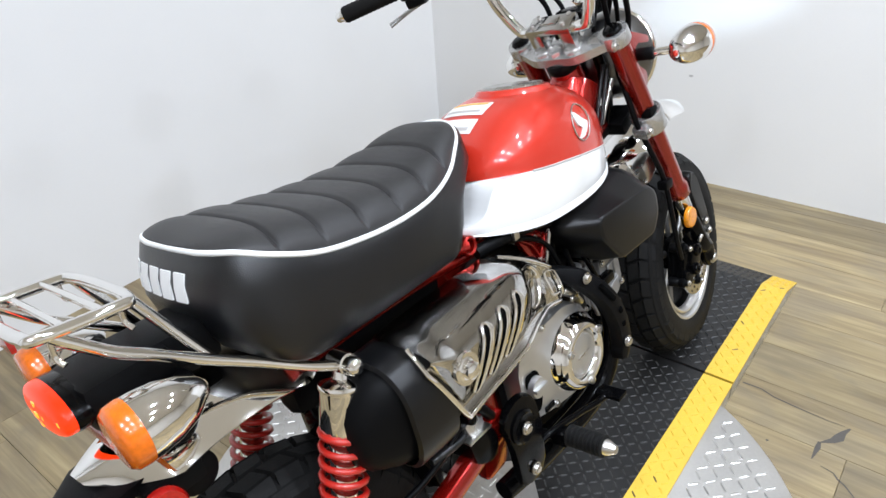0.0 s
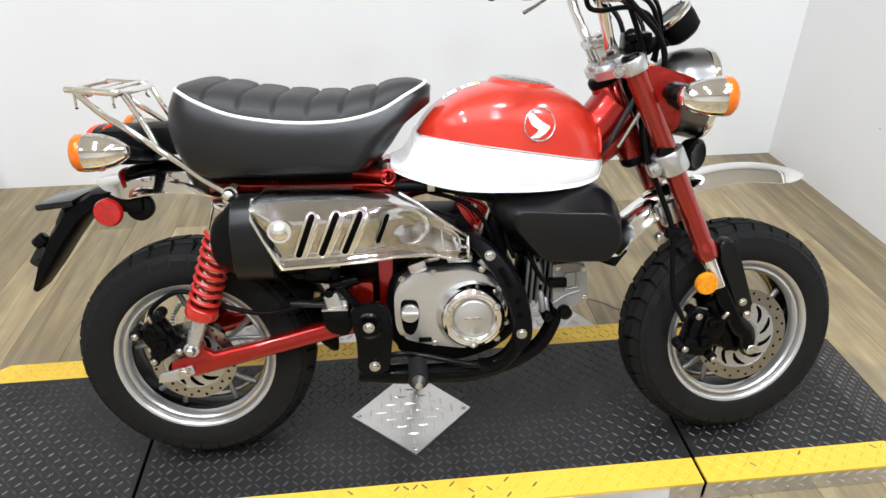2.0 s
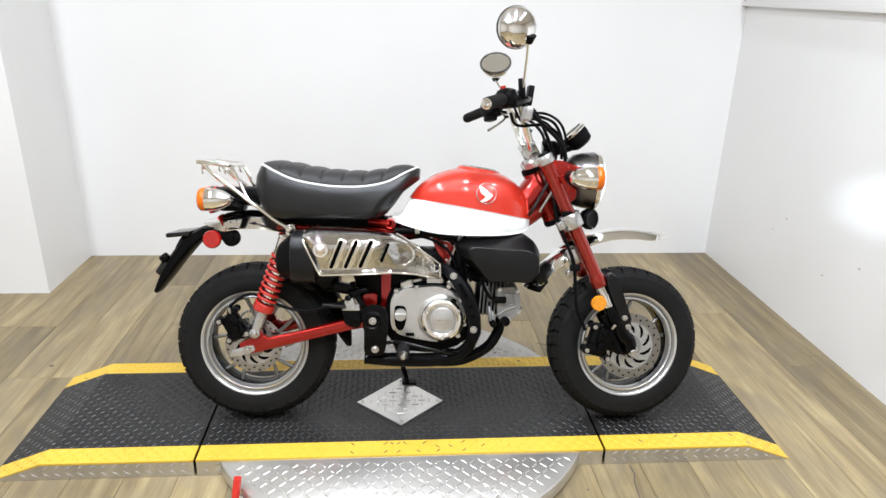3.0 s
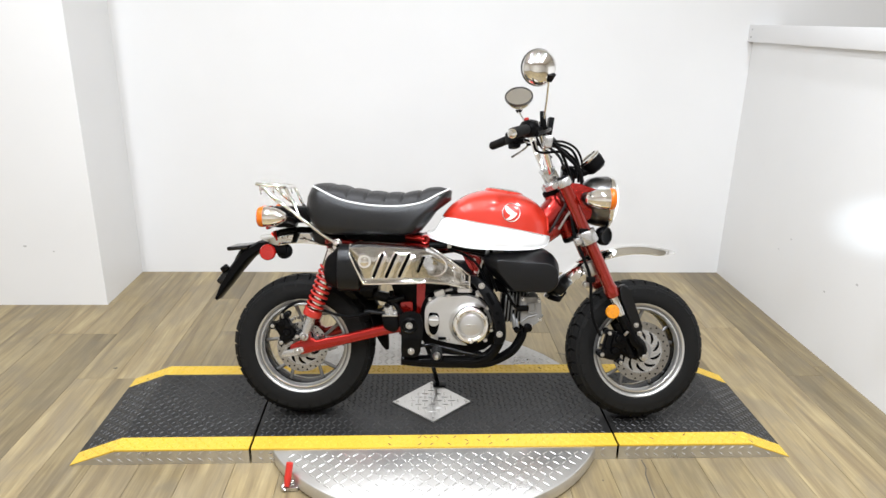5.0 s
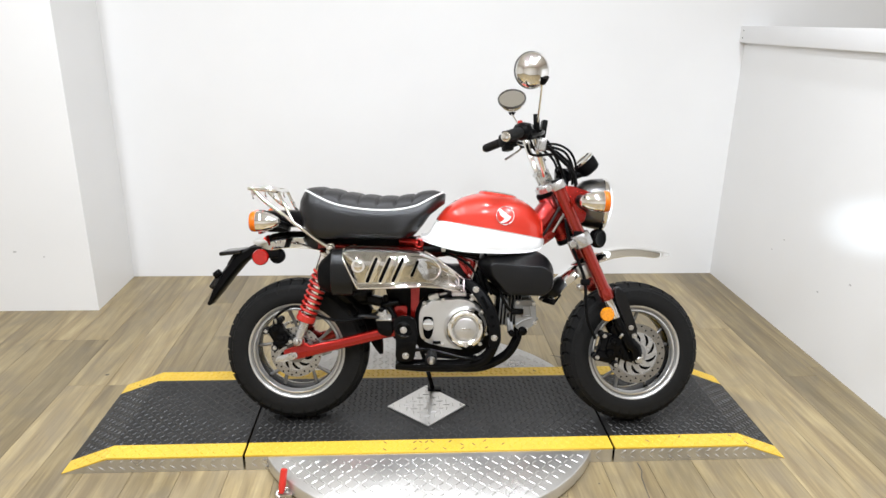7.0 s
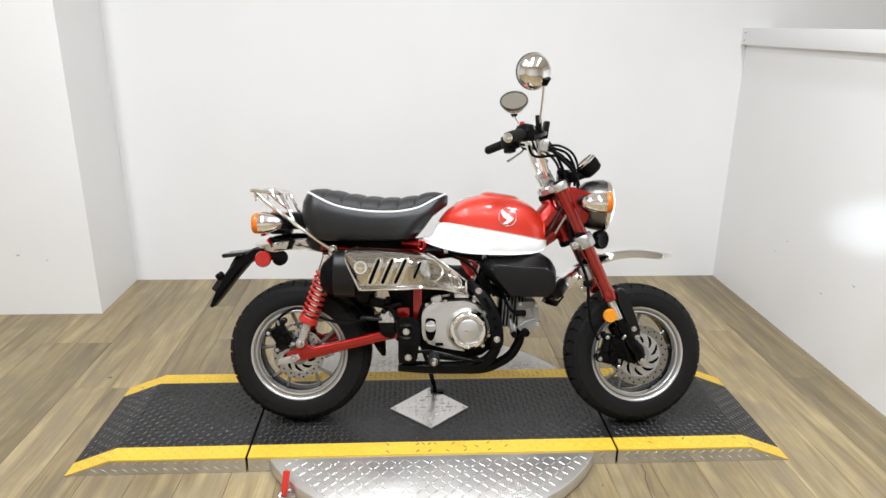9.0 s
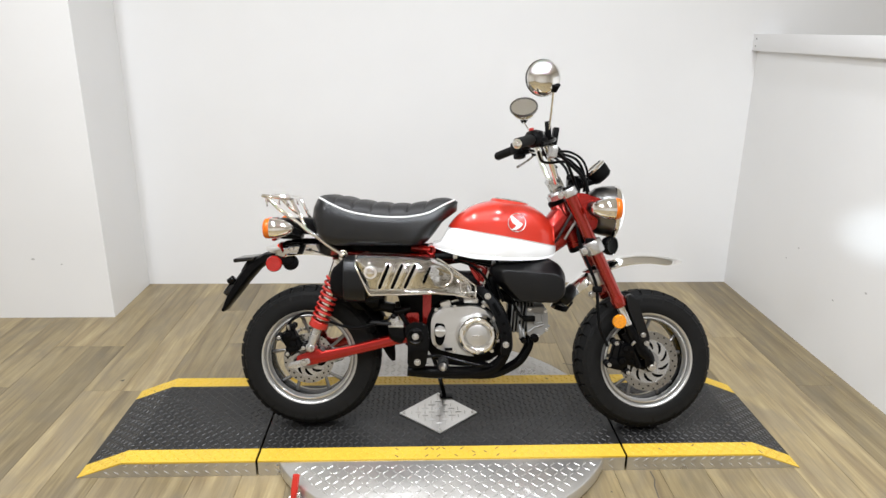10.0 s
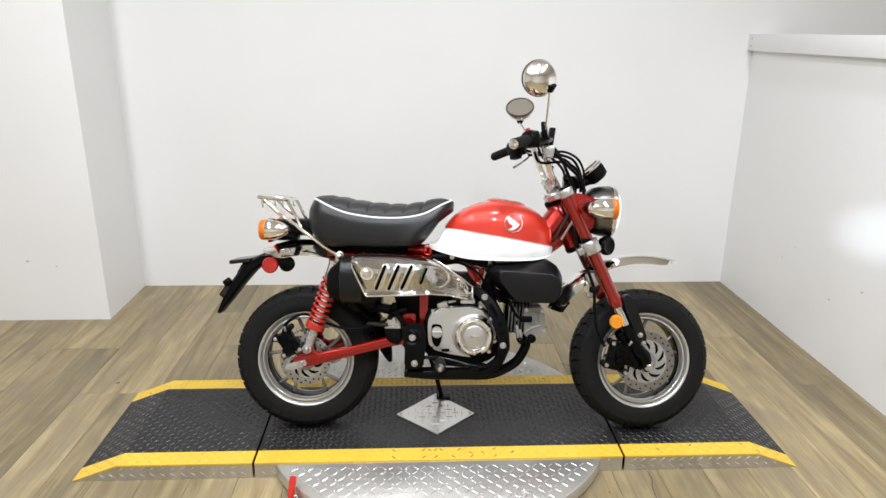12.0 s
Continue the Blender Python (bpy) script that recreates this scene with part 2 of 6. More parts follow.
def tube(bm, pts, r, seg=10, steps=6, closed=False, smooth_path=True, mat_index=0, flat=1.0):
    """A round bar along a path; r may be one radius or one for each point."""
    base = [Vector(p) for p in pts]
    path = catmull(base, steps, closed) if smooth_path and len(base) > 2 else base
    n = len(path)
    if isinstance(r, (list, tuple)):
        rs = [float(np.interp(i / (n - 1) * (len(r) - 1), range(len(r)), r)) for i in range(n)]
    else:
        rs = [r] * n
    up = None
    rings = []
    for i, p in enumerate(path):
        d = (path[(i + 1) % n] if closed or i + 1 < n else p) - (path[i - 1] if closed or i else p)
        d.normalize()
        if up is None:
            up = Vector((0, 1, 0)) if abs(d.y) < 0.9 else Vector((1, 0, 0))
        up = (up - d * up.dot(d)).normalized()
        s = d.cross(up)
        rings.append([p + rs[i] * (math.cos(a) * s + flat * math.sin(a) * up) for a in (2 * math.pi * k / seg for k in range(seg))])
    rings_mesh(bm, rings, True, closed, True, mat_index)
    return bm


def lathe(bm, profile, m=None, seg=40, closed=False, mat_index=0):
    """Turns (radius, height) points round the z axis, then places them by m."""
    m = m or Matrix()
    rings = []
    for k in range(seg):
        a = 2 * math.pi * k / seg
        rings.append([m @ Vector((r * math.cos(a), r * math.sin(a), h)) for r, h in profile])
    rings_mesh(bm, rings, closed, True, False, mat_index)
    bmesh.ops.remove_doubles(bm, verts=bm.verts, dist=1e-6)
    return bm


def prism(bm, outline, y0, y1, bevel=0.0, segs=2, mat_index=0):
    """An outline in x and z, pushed from y0 to y1, with rounded edges."""
    a = [bm.verts.new((x, y0, z)) for x, z in outline]
    b = [bm.verts.new((x, y1, z)) for x, z in outline]
    n = len(a)
    fs = [bm.faces.new(a), bm.faces.new(b[::-1])]
    fs += [bm.faces.new((a[i], b[i], b[(i + 1) % n], a[(i + 1) % n])) for i in range(n)]
    for f in fs:
        f.material_index = mat_index
    if bevel:
        es = list({e for f in fs[:2] for e in f.edges})
        bmesh.ops.bevel(bm, geom=es, offset=bevel, segments=segs, profile=0.6, affect="EDGES", clamp_overlap=True)
    return bm


def block(bm, c, s, bevel=0.0, m=None, segs=2, mat_index=0):
    made = bmesh.ops.create_cube(bm, size=1.0)["verts"]
    fs = {f for v in made for f in v.link_faces}
    for v in made:
        v.co = Vector((v.co.x * s[0], v.co.y * s[1], v.co.z * s[2]))
    for f in fs:
        f.material_index = mat_index
    verts = made
    if bevel:
        got = bmesh.ops.bevel(bm, geom=list({e for f in fs for e in f.edges}), offset=bevel, segments=segs, profile=0.6, affect="EDGES")
        verts = list({v for f in got["faces"] for v in f.verts} | {v for v in made if v.is_valid})
        for f in got["faces"]:
            f.material_index = mat_index
    t = Matrix.Translation(c) @ (m or Matrix())
    for v in verts:
        v.co = t @ v.co
    return bm


def smooth_outline(pts, steps=4):
    return [(p.x, p.y) for p in catmull([(x, z, 0) for x, z in pts], steps, True)]


def round_outline(pts, r, k=4):
    """A polygon with each corner rounded."""
    out = []
    n = len(pts)
    for i in range(n):
        p, a, b = Vector(pts[i]), Vector(pts[i - 1]), Vector(pts[(i + 1) % n])
        da, db = (a - p), (b - p)
        ra, rb = min(r, da.length * 0.45), min(r, db.length * 0.45)
        s, e = p + da.normalized() * ra, p + db.normalized() * rb
        for j in range(k + 1):
            t = j / k
            q = s * (1 - t) ** 2 + p * 2 * t * (1 - t) + e * t * t
            out.append((q.x, q.y))
    return out


def cyl(bm, p, q, r, seg=16, r2=None, mat_index=0):
    p, q = Vector(p), Vector(q)
    m = Matrix.Translation(p) @ (q - p).to_track_quat("Z", "Y").to_matrix().to_4x4()
    h = (q - p).length
    e = min(0.0015, r * 0.2)
    r2 = r if r2 is None else r2
    rings = [[m @ Vector((rr * math.cos(2 * math.pi * k / seg), rr * math.sin(2 * math.pi * k / seg), z)) for k in range(seg)]
             for rr, z in ((r - e, 0), (r, e), (r2, h - e), (r2 - e, h))]
    rings_mesh(bm, rings, mat_index=mat_index)
    return bm


def B():
    return bmesh.new()


YAXIS = pose(0, 0, 0, 90)        # turns z to minus y: the bike's right-hand side


# ---- room ----
def wall_box(name, x0, x1, y0, y1, z0, z1, mat, label="plain white painted wall"):
    bm = B()
    block(bm, ((x0 + x1) / 2, (y0 + y1) / 2, (z0 + z1) / 2), (x1 - x0, y1 - y0, z1 - z0))
    return structure(name, bm, mat, label, "wall")


XL, XR, YB, YP = -1.125, 2.165, 1.505, 1.04
RAIL0, RAIL1 = 1.292, 1.376
wall_box("wall_back", XL, 4.5, YB, YB + 0.12, 0, CEIL, WALL)
wall_box("wall_right", XR, XR + 0.12, -0.9, YB, 0, RAIL0, WALL, "half-height white painted partition wall")
# The BACKROOM walls are added out of view, to close the room.
wall_box("wall_far_right", 4.5, 4.62, -4.2, YB + 0.12, 0, CEIL, BACKROOM, "plain taupe wall added out of view to close the room")
wall_box("wall_recess", XL - 0.12, XL, YP + 0.12, YB + 0.12, 0, CEIL, WALL)
wall_box("wall_left_return", -3.2, XL, YP, YP + 0.12, 0, CEIL, WALL)
wall_box("wall_left", -3.32, -3.2, -4.2, YP + 0.12, 0, CEIL, BACKROOM, "plain taupe wall added out of view to close the room")
wall_box("wall_front", -3.32, 4.62, -4.32, -4.2, 0, CEIL, BACKROOM, "plain taupe wall added out of view to close the room")
bm = B()
block(bm, (0.65, -1.35, CEIL + 0.06), (8.1, 6.1, 0.12))
structure("ceiling", bm, CEILING, "plain off-white painted ceiling", "ceiling")
bm = B()
block(bm, (XR + 0.045, (YB - 0.93) / 2, (RAIL0 + RAIL1) / 2), (0.150, YB + 0.93, RAIL1 - RAIL0), 0.003)
trim = structure("trim", bm, TRIM, "white painted wooden cap along the half wall", "trim", True)
bm = B()
cyl(bm, (0, 0, 0), (-0.0015, 0, 0), 0.004, 10)
nail = link_mesh("nail", bm, GOUGE)
for y, z in ((YB - 0.035, RAIL1 - 0.024), (YB - 0.032, RAIL1 - 0.060)):
    share("nail", nail, trim, Matrix.Translation((XR - 0.0295, y, z)))
bm = B()
block(bm, (0.65, -1.35, -0.056), (8.1, 6.1, 0.10))
floor = structure("floor", bm, WOOD, "oak-look vinyl plank floor, worn", "floor")

# ceiling lamps in three rows over the bike and before it
lamp_data = bpy.data.lights.new("ceiling lamp", "AREA")
lamp_data.shape, lamp_data.size, lamp_data.energy, lamp_data.color = "DISK", 0.10, LAMP_WATTS, (0.92, 0.985, 1.09)
bm = B()
lathe(bm, [(0.055, 0), (0.072, 0), (0.076, 0.012), (0.066, 0.03), (0.0, 0.03)], seg=32)
housing = link_mesh("housing", bm, TRIM)
for x, y in LAMPS:
    t = thing("ceiling_lamp", "round white surface-mounted ceiling lamp, lit", "lamp", pose(x, y, CEIL - 0.034), "ceiling lamps")
    share("housing", housing, t, Matrix())
    lamp = new("light", lamp_data)
    lamp.parent = t
    lamp.matrix_basis = pose(0, 0, -0.004)


# ---- tread plate ----
def lugs(bm, inside, x0, x1, y0, y1, z, pitch=0.0195, length=0.0205, width=0.0062, high=0.0021, mat_of=None, slope=None, turn=45):
    """Raised lens-shaped lugs, turned one way and the other by turns."""
    i0, i1 = math.floor(x0 / pitch), math.ceil(x1 / pitch)
    j0, j1 = math.floor(y0 / pitch), math.ceil(y1 / pitch)
    for i in range(i0, i1 + 1):
        for j in range(j0, j1 + 1):
            cx, cy = i * pitch, j * pitch
            if not inside(cx, cy):
                continue
            a = radians(turn if (i + j) % 2 else turn - 90)
            ca, sa = math.cos(a), math.sin(a)

            def at(u, v, h):
                x, y = cx + ca * u - sa * v, cy + sa * u + ca * v
                return (x, y, (slope(x, y) if slope else z) + h)

            L, w = length / 2, width / 2
            ring = [bm.verts.new(at(u * L, v * w, -0.0004)) for u, v in ((-1, 0), (-0.5, -0.85), (0.5, -0.85), (1, 0), (0.5, 0.85), (-0.5, 0.85))]
            top = [bm.verts.new(at(u * L, 0, high)) for u in (-0.55, 0.55)]
            k = mat_of(cx, cy) if mat_of else 0
            for f in ((ring[0], ring[1], top[0]), (ring[1], ring[2], top[1], top[0]), (ring[2], ring[3], top[1]), (ring[3], ring[4], top[1]),
                      (ring[4], ring[5], top[0], top[1]), (ring[5], ring[0], top[0])):
                bm.faces.new(f).material_index = k


# ---- turntable and platform ----
TOP, Y0, Y1, STRIP = 0.056, -0.25, 0.302, 0.068
DX, DY, DR, DZ = 0.462, 0.035, 0.600, 0.050
table = thing("turntable", "round aluminium tread-plate turntable lying on the floor", "turntable", pose(0, 0, 0))
bm = B()
lathe(bm, [(0, DZ), (DR - 0.003, DZ), (DR, DZ - 0.003), (DR, 0.008), (DR - 0.01, 0.001), (0, 0.001)], Matrix.Translation((DX, DY, 0)), 96)
disc_top = part("disc", bm, PLATE, table)
bm = B()
lugs(bm, lambda x, y: (x - DX) ** 2 + (y - DY) ** 2 < (DR - 0.02) ** 2 and not Y0 - 0.012 < y < Y1 + 0.012, DX - DR, DX + DR, DY - DR, DY + DR, DZ, 0.0255, 0.029, 0.0076, 0.0019)
tagged(part("tread_relief", bm, PLATE, disc_top, smooth=False), kind="stuff")
bm = B()
tube(bm, [(0.0, -0.395, 0.006), (-0.012, -0.385, 0.012), (0.004, -0.372, 0.02), (0.03, -0.365, 0.02)], 0.006, 8)
block(bm, (0.01, -0.378, 0.008), (0.05, 0.03, 0.012), 0.002)
lock = part("latch", bm, DISH, table, "bare steel clamp")
bm = B()
tube(bm, [(0.002, -0.388, 0.018), (0.005, -0.38, 0.04), (0.011, -0.365, 0.085)], [0.008, 0.011, 0.0105], 12)
part("grip", bm, HANDLE, lock, "red vinyl dipped handle")


worn = random.Random(23)


def platform_section(name, xs, label, end):
    """xs: (x, z) along the deck's top; end: -1 or 1 for a ramp, 0 for the middle."""
    t = thing(name, label, "platform", pose(0, 0, 0), "platform sections")
    bands = [(Y0, Y0 + STRIP, YELLOW), (Y0 + STRIP, Y1 - STRIP, BLACKPLATE), (Y1 - STRIP, Y1, YELLOW)]
    names = ("edge_strip", "deck", "edge_strip")
    labels = ("yellow painted tread-plate edge", "black painted tread plate", "yellow painted tread-plate edge")

    def height(x, y=0):
        return float(np.interp(x, [p[0] for p in xs], [p[1] for p in xs]))

    for (a, b, m), nm, lb in zip(bands, names, labels):
        bm = B()
        r0 = [(x, a, z) for x, z in xs] + [(x, a, max(z - 0.006, 0.0005)) for x, z in reversed(xs)]
        r1 = [(x, b, z) for x, z in xs] + [(x, b, max(z - 0.006, 0.0005)) for x, z in reversed(xs)]
        rings_mesh(bm, [r0, r1])
        p = part(nm, bm, m, t, lb, smooth=False)
        bm = B()
        lugs(bm, lambda x, y: xs[0][0] + 0.012 < x < xs[-1][0] - 0.012 and a + 0.004 < y < b - 0.004
             and not (end == 0 and abs(x - 0.456) + abs(y - 0.027) < 0.155), xs[0][0], xs[-1][0], a, b, TOP, slope=height,
             mat_of=(lambda x, y: int(worn.random() < (0.42 if y < 0 else 0.0) * math.exp(-((x - 0.53) / 0.15) ** 2) + 0.012)) if m is YELLOW else None)
        tagged(part("tread_relief", bm, BLACKLUG if m is BLACKPLATE else [YELLOWLUG, SCUFF], p, smooth=False), kind="stuff")
    for y, s in ((Y0 + 0.003, -1), (Y1 - 0.003, 1)):
        bm = B()
        out = [(x, max(z - 0.007, 0.0008)) for x, z in xs] + [(xs[-1][0], 0.0004), (xs[0][0], 0.0004)]
        prism(bm, out, y - 0.0015, y + 0.0015)
        n = 0
        x = xs[0][0] + 0.03
        while x < xs[-1][0] - 0.02:
            for z in (0.016, 0.036):
                zz = z + (0.004 if n % 2 else 0)
                if zz < height(x) - 0.012:
                    dx, dz = 0.0115, (0.0085 if n % 2 else -0.0085)
                    v = [bm.verts.new((x + u * dx + w * dz, y + s * h, zz + u * dz - w * dx)) for u, w, h in
                         ((-1, 0, 0.0014), (0, -0.30, 0.0014), (1, 0, 0.0014), (0, 0.30, 0.0014), (0, 0, 0.0045))]
                    for k in range(4):
                        bm.faces.new((v[k], v[(k + 1) % 4], v[4]))
                n += 1
            x += 0.032
        part("side_skirt", bm, PLATE, t, "aluminium tread-plate side", smooth=False)
    for x in (xs[0][0] + 0.002, xs[-1][0] - 0.002):
        if height(x) > 0.03:
            bm = B()
            block(bm, (x, (Y0 + Y1) / 2, 0.026), (0.003, Y1 - Y0 - 0.012, 0.046))
            part("end_plate", bm, GLOSS, t, smooth=False)
    return t


SPL, SPR = -0.138, 1.066
middle = platform_section("platform", [(SPL + 0.004, TOP), (SPR - 0.004, TOP)], "black tread-plate deck with yellow edges on the turntable", 0)
platform_section("ramp", [(-0.712, 0.002), (-0.566, TOP), (SPL - 0.004, TOP)], "black tread-plate ramp with yellow edges behind the rear wheel", -1)
platform_section("ramp", [(SPR + 0.004, TOP), (1.516, TOP), (1.655, 0.002)], "black tread-plate ramp with yellow edges before the front wheel", 1)
bm = B()
dia = [(0.456 - 0.141, 0.02), (0.458, 0.027 - 0.137), (0.456 + 0.141, 0.02), (0.460, 0.027 + 0.137)]
va = [bm.verts.new((x, y, TOP + 0.0004)) for x, y in dia]
vb = [bm.verts.new((x, y, TOP + 0.0046)) for x, y in dia]
bm.faces.new(vb)
for i in range(4):
    bm.faces.new((va[i], va[(i + 1) % 4], vb[(i + 1) % 4], vb[i]))
cover = part("access_cover", bm, PLATE, middle, "bare aluminium tread-plate diamond", smooth=False)
bm = B()
lugs(bm, lambda x, y: abs(x - 0.456) / 0.141 + abs(y - 0.024) / 0.137 < 0.84, 0.3, 0.62, -0.13, 0.18, TOP + 0.0046, 0.024, 0.030, 0.0074, 0.0019, turn=0)
tagged(part("tread_relief", bm, PLATE, cover, smooth=False), kind="stuff")
bm = B()
cyl(bm, (0, 0, 0), (0, 0, 0.003), 0.006, 12)
screw = link_mesh("screw", bm, DISH)
for x, y in dia:
    share("screw", screw, cover, Matrix.Translation((0.456 + (x - 0.456) * 0.88, 0.024 + (y - 0.024) * 0.88, TOP + 0.0045)))

# ---- motorcycle: x forward from the rear axle, y to its left, z up from the ground ----
BIKE = pose(0, -0.028, TOP + 0.001, 0, 0, -2.3) @ pose(0, 0, 0, -13)
bike = thing("motorcycle", "small red and white motorcycle, chrome trim, leaning on its stand", "motorcycle", BIKE)

RAX, FAX = Vector((0.012, 0, 0.247)), Vector((1.160, 0, 0.245))
FTOP, FLOW = Vector((0.869, 0, 0.832)), Vector((1.058, 0, 0.440))
FDIR = (FLOW - FTOP).normalized()
FNORM = Vector((-FDIR.z, 0, FDIR.x))          # square to the fork, pointing ahead


def fork_at(s, y=0.0, ahead=0.0):
    p = FTOP + FDIR * s + FNORM * ahead
    return Vector((p.x, y, p.z))


def mirrored(fn):
    for s in (-1, 1):
        fn(s)


bm = B()
cyl(bm, (0, 0, 0), (0, 0, 0.006), 0.0075, 6)
lathe(bm, [(0.0095, 0), (0.0095, 0.0018), (0.0, 0.0018)], seg=14)
BOLT = link_mesh("bolt", bm, DISH)


def bolts(parent, places, scale=1.0):
    for p in places:
        m = Matrix.Translation(p) @ YAXIS @ Matrix.Scale(scale, 4)
        share("bolt", BOLT, parent, m)


# curved sheet guards round a wheel
def guard_arc(bm, c, R, a0, a1, half, t=0.002, n=28, drop=0.028):
    rings = []
    for i in range(n + 1):
        a = radians(a0 + (a1 - a0) * i / n)
        e = max(0.05, min(1.0, (i / n) * 5, (1 - i / n) * 5)) ** 0.5
        prof = []
        for k in range(-6, 7):
            v = k / 6
            prof.append((half * e * v, R - drop * v * v * (1 + 0.3 * abs(v)) * e))
        ring = [(c[0] + r * math.cos(a), y, c[1] + r * math.sin(a)) for y, r in prof] + [(c[0] + (r - t) * math.cos(a), y * 0.985, c[1] + (r - t) * math.sin(a)) for y, r in reversed(prof)]
        rings.append(ring)
    rings_mesh(bm, rings)



# wheels
def tyre_profile(R, W):
    return [(0.154, -0.36 * W), (0.1585, -0.43 * W), (R - 0.070, -0.485 * W), (R - 0.048, -0.5 * W), (R - 0.028, -0.475 * W), (R - 0.015, -0.40 * W),
            (R - 0.009, -0.2 * W), (R - 0.008, 0), (R - 0.009, 0.2 * W), (R - 0.015, 0.40 * W), (R - 0.028, 0.475 * W), (R - 0.048, 0.5 * W),
            (R - 0.070, 0.485 * W), (0.1585, 0.43 * W), (0.154, 0.36 * W)]


def tyre_mesh(bm, R, W):
    lathe(bm, tyre_profile(R, W), YAXIS, 72)


def tread_mesh(bm, R, W, blocks, seed):
    rnd = random.Random(seed)
    prof = tyre_profile(R, W)
    surf = curve1([p[1] for p in prof[3:12]], [p[0] for p in prof[3:12]])

    def lump(a0, a1, h0, h1, up, skew):
        vs = []
        for lift in (-0.002, up):
            for a, h in ((a0, h0), (a1, h0), (a1 + skew, h1), (a0 + skew, h1)):
                t = 0.12 if lift > 0 else 0
                am, hm = (a0 + a1 + skew) / 2, (h0 + h1) / 2
                a, h = a + (am - a) * t * 0.6, h + (hm - h) * t * 0.6
                r = surf(h) + lift
                vs.append(bm.verts.new((r * math.cos(a), h, r * math.sin(a))))
        b, t = vs[:4], vs[4:]
        bm.faces.new(t)
        for i in range(4):
            bm.faces.new((b[i], b[(i + 1) % 4], t[(i + 1) % 4], t[i]))

    step = 2 * math.pi / blocks
    for k in range(blocks):
        a = k * step + rnd.uniform(-0.006, 0.006)
        for s in (-1, 1):
            o = 0.5 * step if s > 0 else 0
            lump(a + o, a + o + step * 0.89, s * 0.245 * W, s * 0.492 * W, 0.0082, 0.035)
            lump(a + o + 0.25 * step, a + o + step * 1.12, s * 0.022 * W, s * 0.225 * W, 0.0090, -0.04)


def wheel(name, at, R, W, blocks, disc_r, disc_y, label, turn=0):
    m = Matrix.Translation(at) @ Matrix.Rotation(radians(turn), 4, -FDIR)
    bm = B()
    lathe(bm, [(0.0, -0.055), (0.022, -0.055), (0.03, -0.04), (0.044, -0.03), (0.044, 0.03), (0.03, 0.045), (0.022, 0.06), (0.0, 0.06)], YAXIS, 32)
    hub = part(name, bm, GLOSS, bike, label, at=m)
    bm = B()
    for d in (-0.23, 0.23):
        p = [(0.030, -0.012, 0), (0.08 * math.cos(d * 0.35), -0.014, 0.08 * math.sin(d * 0.35)), (0.146 * math.cos(d), -0.010, 0.146 * math.sin(d))]
        tube(bm, p, [0.009, 0.0050, 0.0070], 8, 5, flat=0.8)
    spoke = link_mesh("spoke", bm, SPOKE)
    for k in range(5):
        share("spoke", spoke, hub, Matrix.Rotation(-2 * math.pi * k / 5 - 0.35, 4, "Y"))
    w = 0.43 * W
    bm = B()
    lathe(bm, [(0.138, -0.4 * w), (0.140, -0.62 * w), (0.147, -0.84 * w), (0.150, 0), (0.147, 0.84 * w), (0.140, 0.62 * w), (0.138, 0.4 * w), (0.134, 0)], YAXIS, 72, closed=True)
    part("rim", bm, GLOSS, hub, "black alloy rim well")
    for s, nm in ((1, "near"), (-1, "far")):
        bm = B()
        lathe(bm, [(0.1375, s * 0.55 * w), (0.1395, s * 0.86 * w), (0.1440, s * 0.93 * w), (0.1475, s * 0.91 * w), (0.1485, s * 0.78 * w), (0.1535, s * 0.78 * w), (0.1545, s * 0.97 * w), (0.1590, s * 1.05 * w), (0.163, s * 1.06 * w), (0.1645, s * 0.96 * w), (0.155, s * 0.60 * w)], YAXIS, 72, closed=True)
        part("rim_flange", bm, RIM, hub, "machined silver rim edge")
        bm = B()
        lathe(bm, [(0.1482, s * 0.84 * w), (0.1538, s * 0.84 * w)], YAXIS, 72)
        part("rim_groove", bm, SPOKE, hub, "grey groove in the rim")
    bm = B()
    tyre_mesh(bm, R, W)
    part("tyre", bm, RUBBER, hub, "black rubber tyre", angle=40)
    bm = B()
    tread_mesh(bm, R, W, blocks, 3)
    tagged(part("tread", bm, RUBBER, hub, "black block tread", angle=40), kind="stuff")
    y = -disc_y
    bm = B()
    inner = disc_r * 0.74
    lathe(bm, [(inner, disc_y + 0.002), (disc_r, disc_y + 0.002), (disc_r, disc_y - 0.002), (inner, disc_y - 0.002)], YAXIS, 64, closed=True)
    disc = part("brake_disc", bm, DISC, hub, "bare steel brake disc")
    bm = B()
    lathe(bm, [(0.034, disc_y + 0.0005), (inner + 0.001, disc_y + 0.0005), (inner + 0.001, disc_y - 0.003), (0.034, disc_y - 0.003)], YAXIS, 64, closed=True)
    part("disc_centre", bm, SATIN, disc, "pale silver slotted disc centre")
    # Black plugs on the solid disc paint the shade of its slots and holes.
    bm = B()
    for k in range(10):
        a = 2 * math.pi * k / 10
        pts = [(r * disc_r * math.cos(a + d), y - 0.0004, r * disc_r * math.sin(a + d)) for r, d in ((0.42, 0.0), (0.52, 0.12), (0.62, 0.32), (0.69, 0.52))]
        tube(bm, pts, [0.0022, 0.0046, 0.0047, 0.0018], 8, 4, flat=0.34)
    for k in range(32):
        a = 2 * math.pi * k / 32
        r = disc_r * (0.93 if k % 2 else 0.83)
        cyl(bm, (r * math.cos(a), y + 0.0026, r * math.sin(a)), (r * math.cos(a), y - 0.0026, r * math.sin(a)), 0.0032, 8)
    tagged(part("drilling", bm, DARK, disc, smooth=False), kind="stuff")
    bm = B()
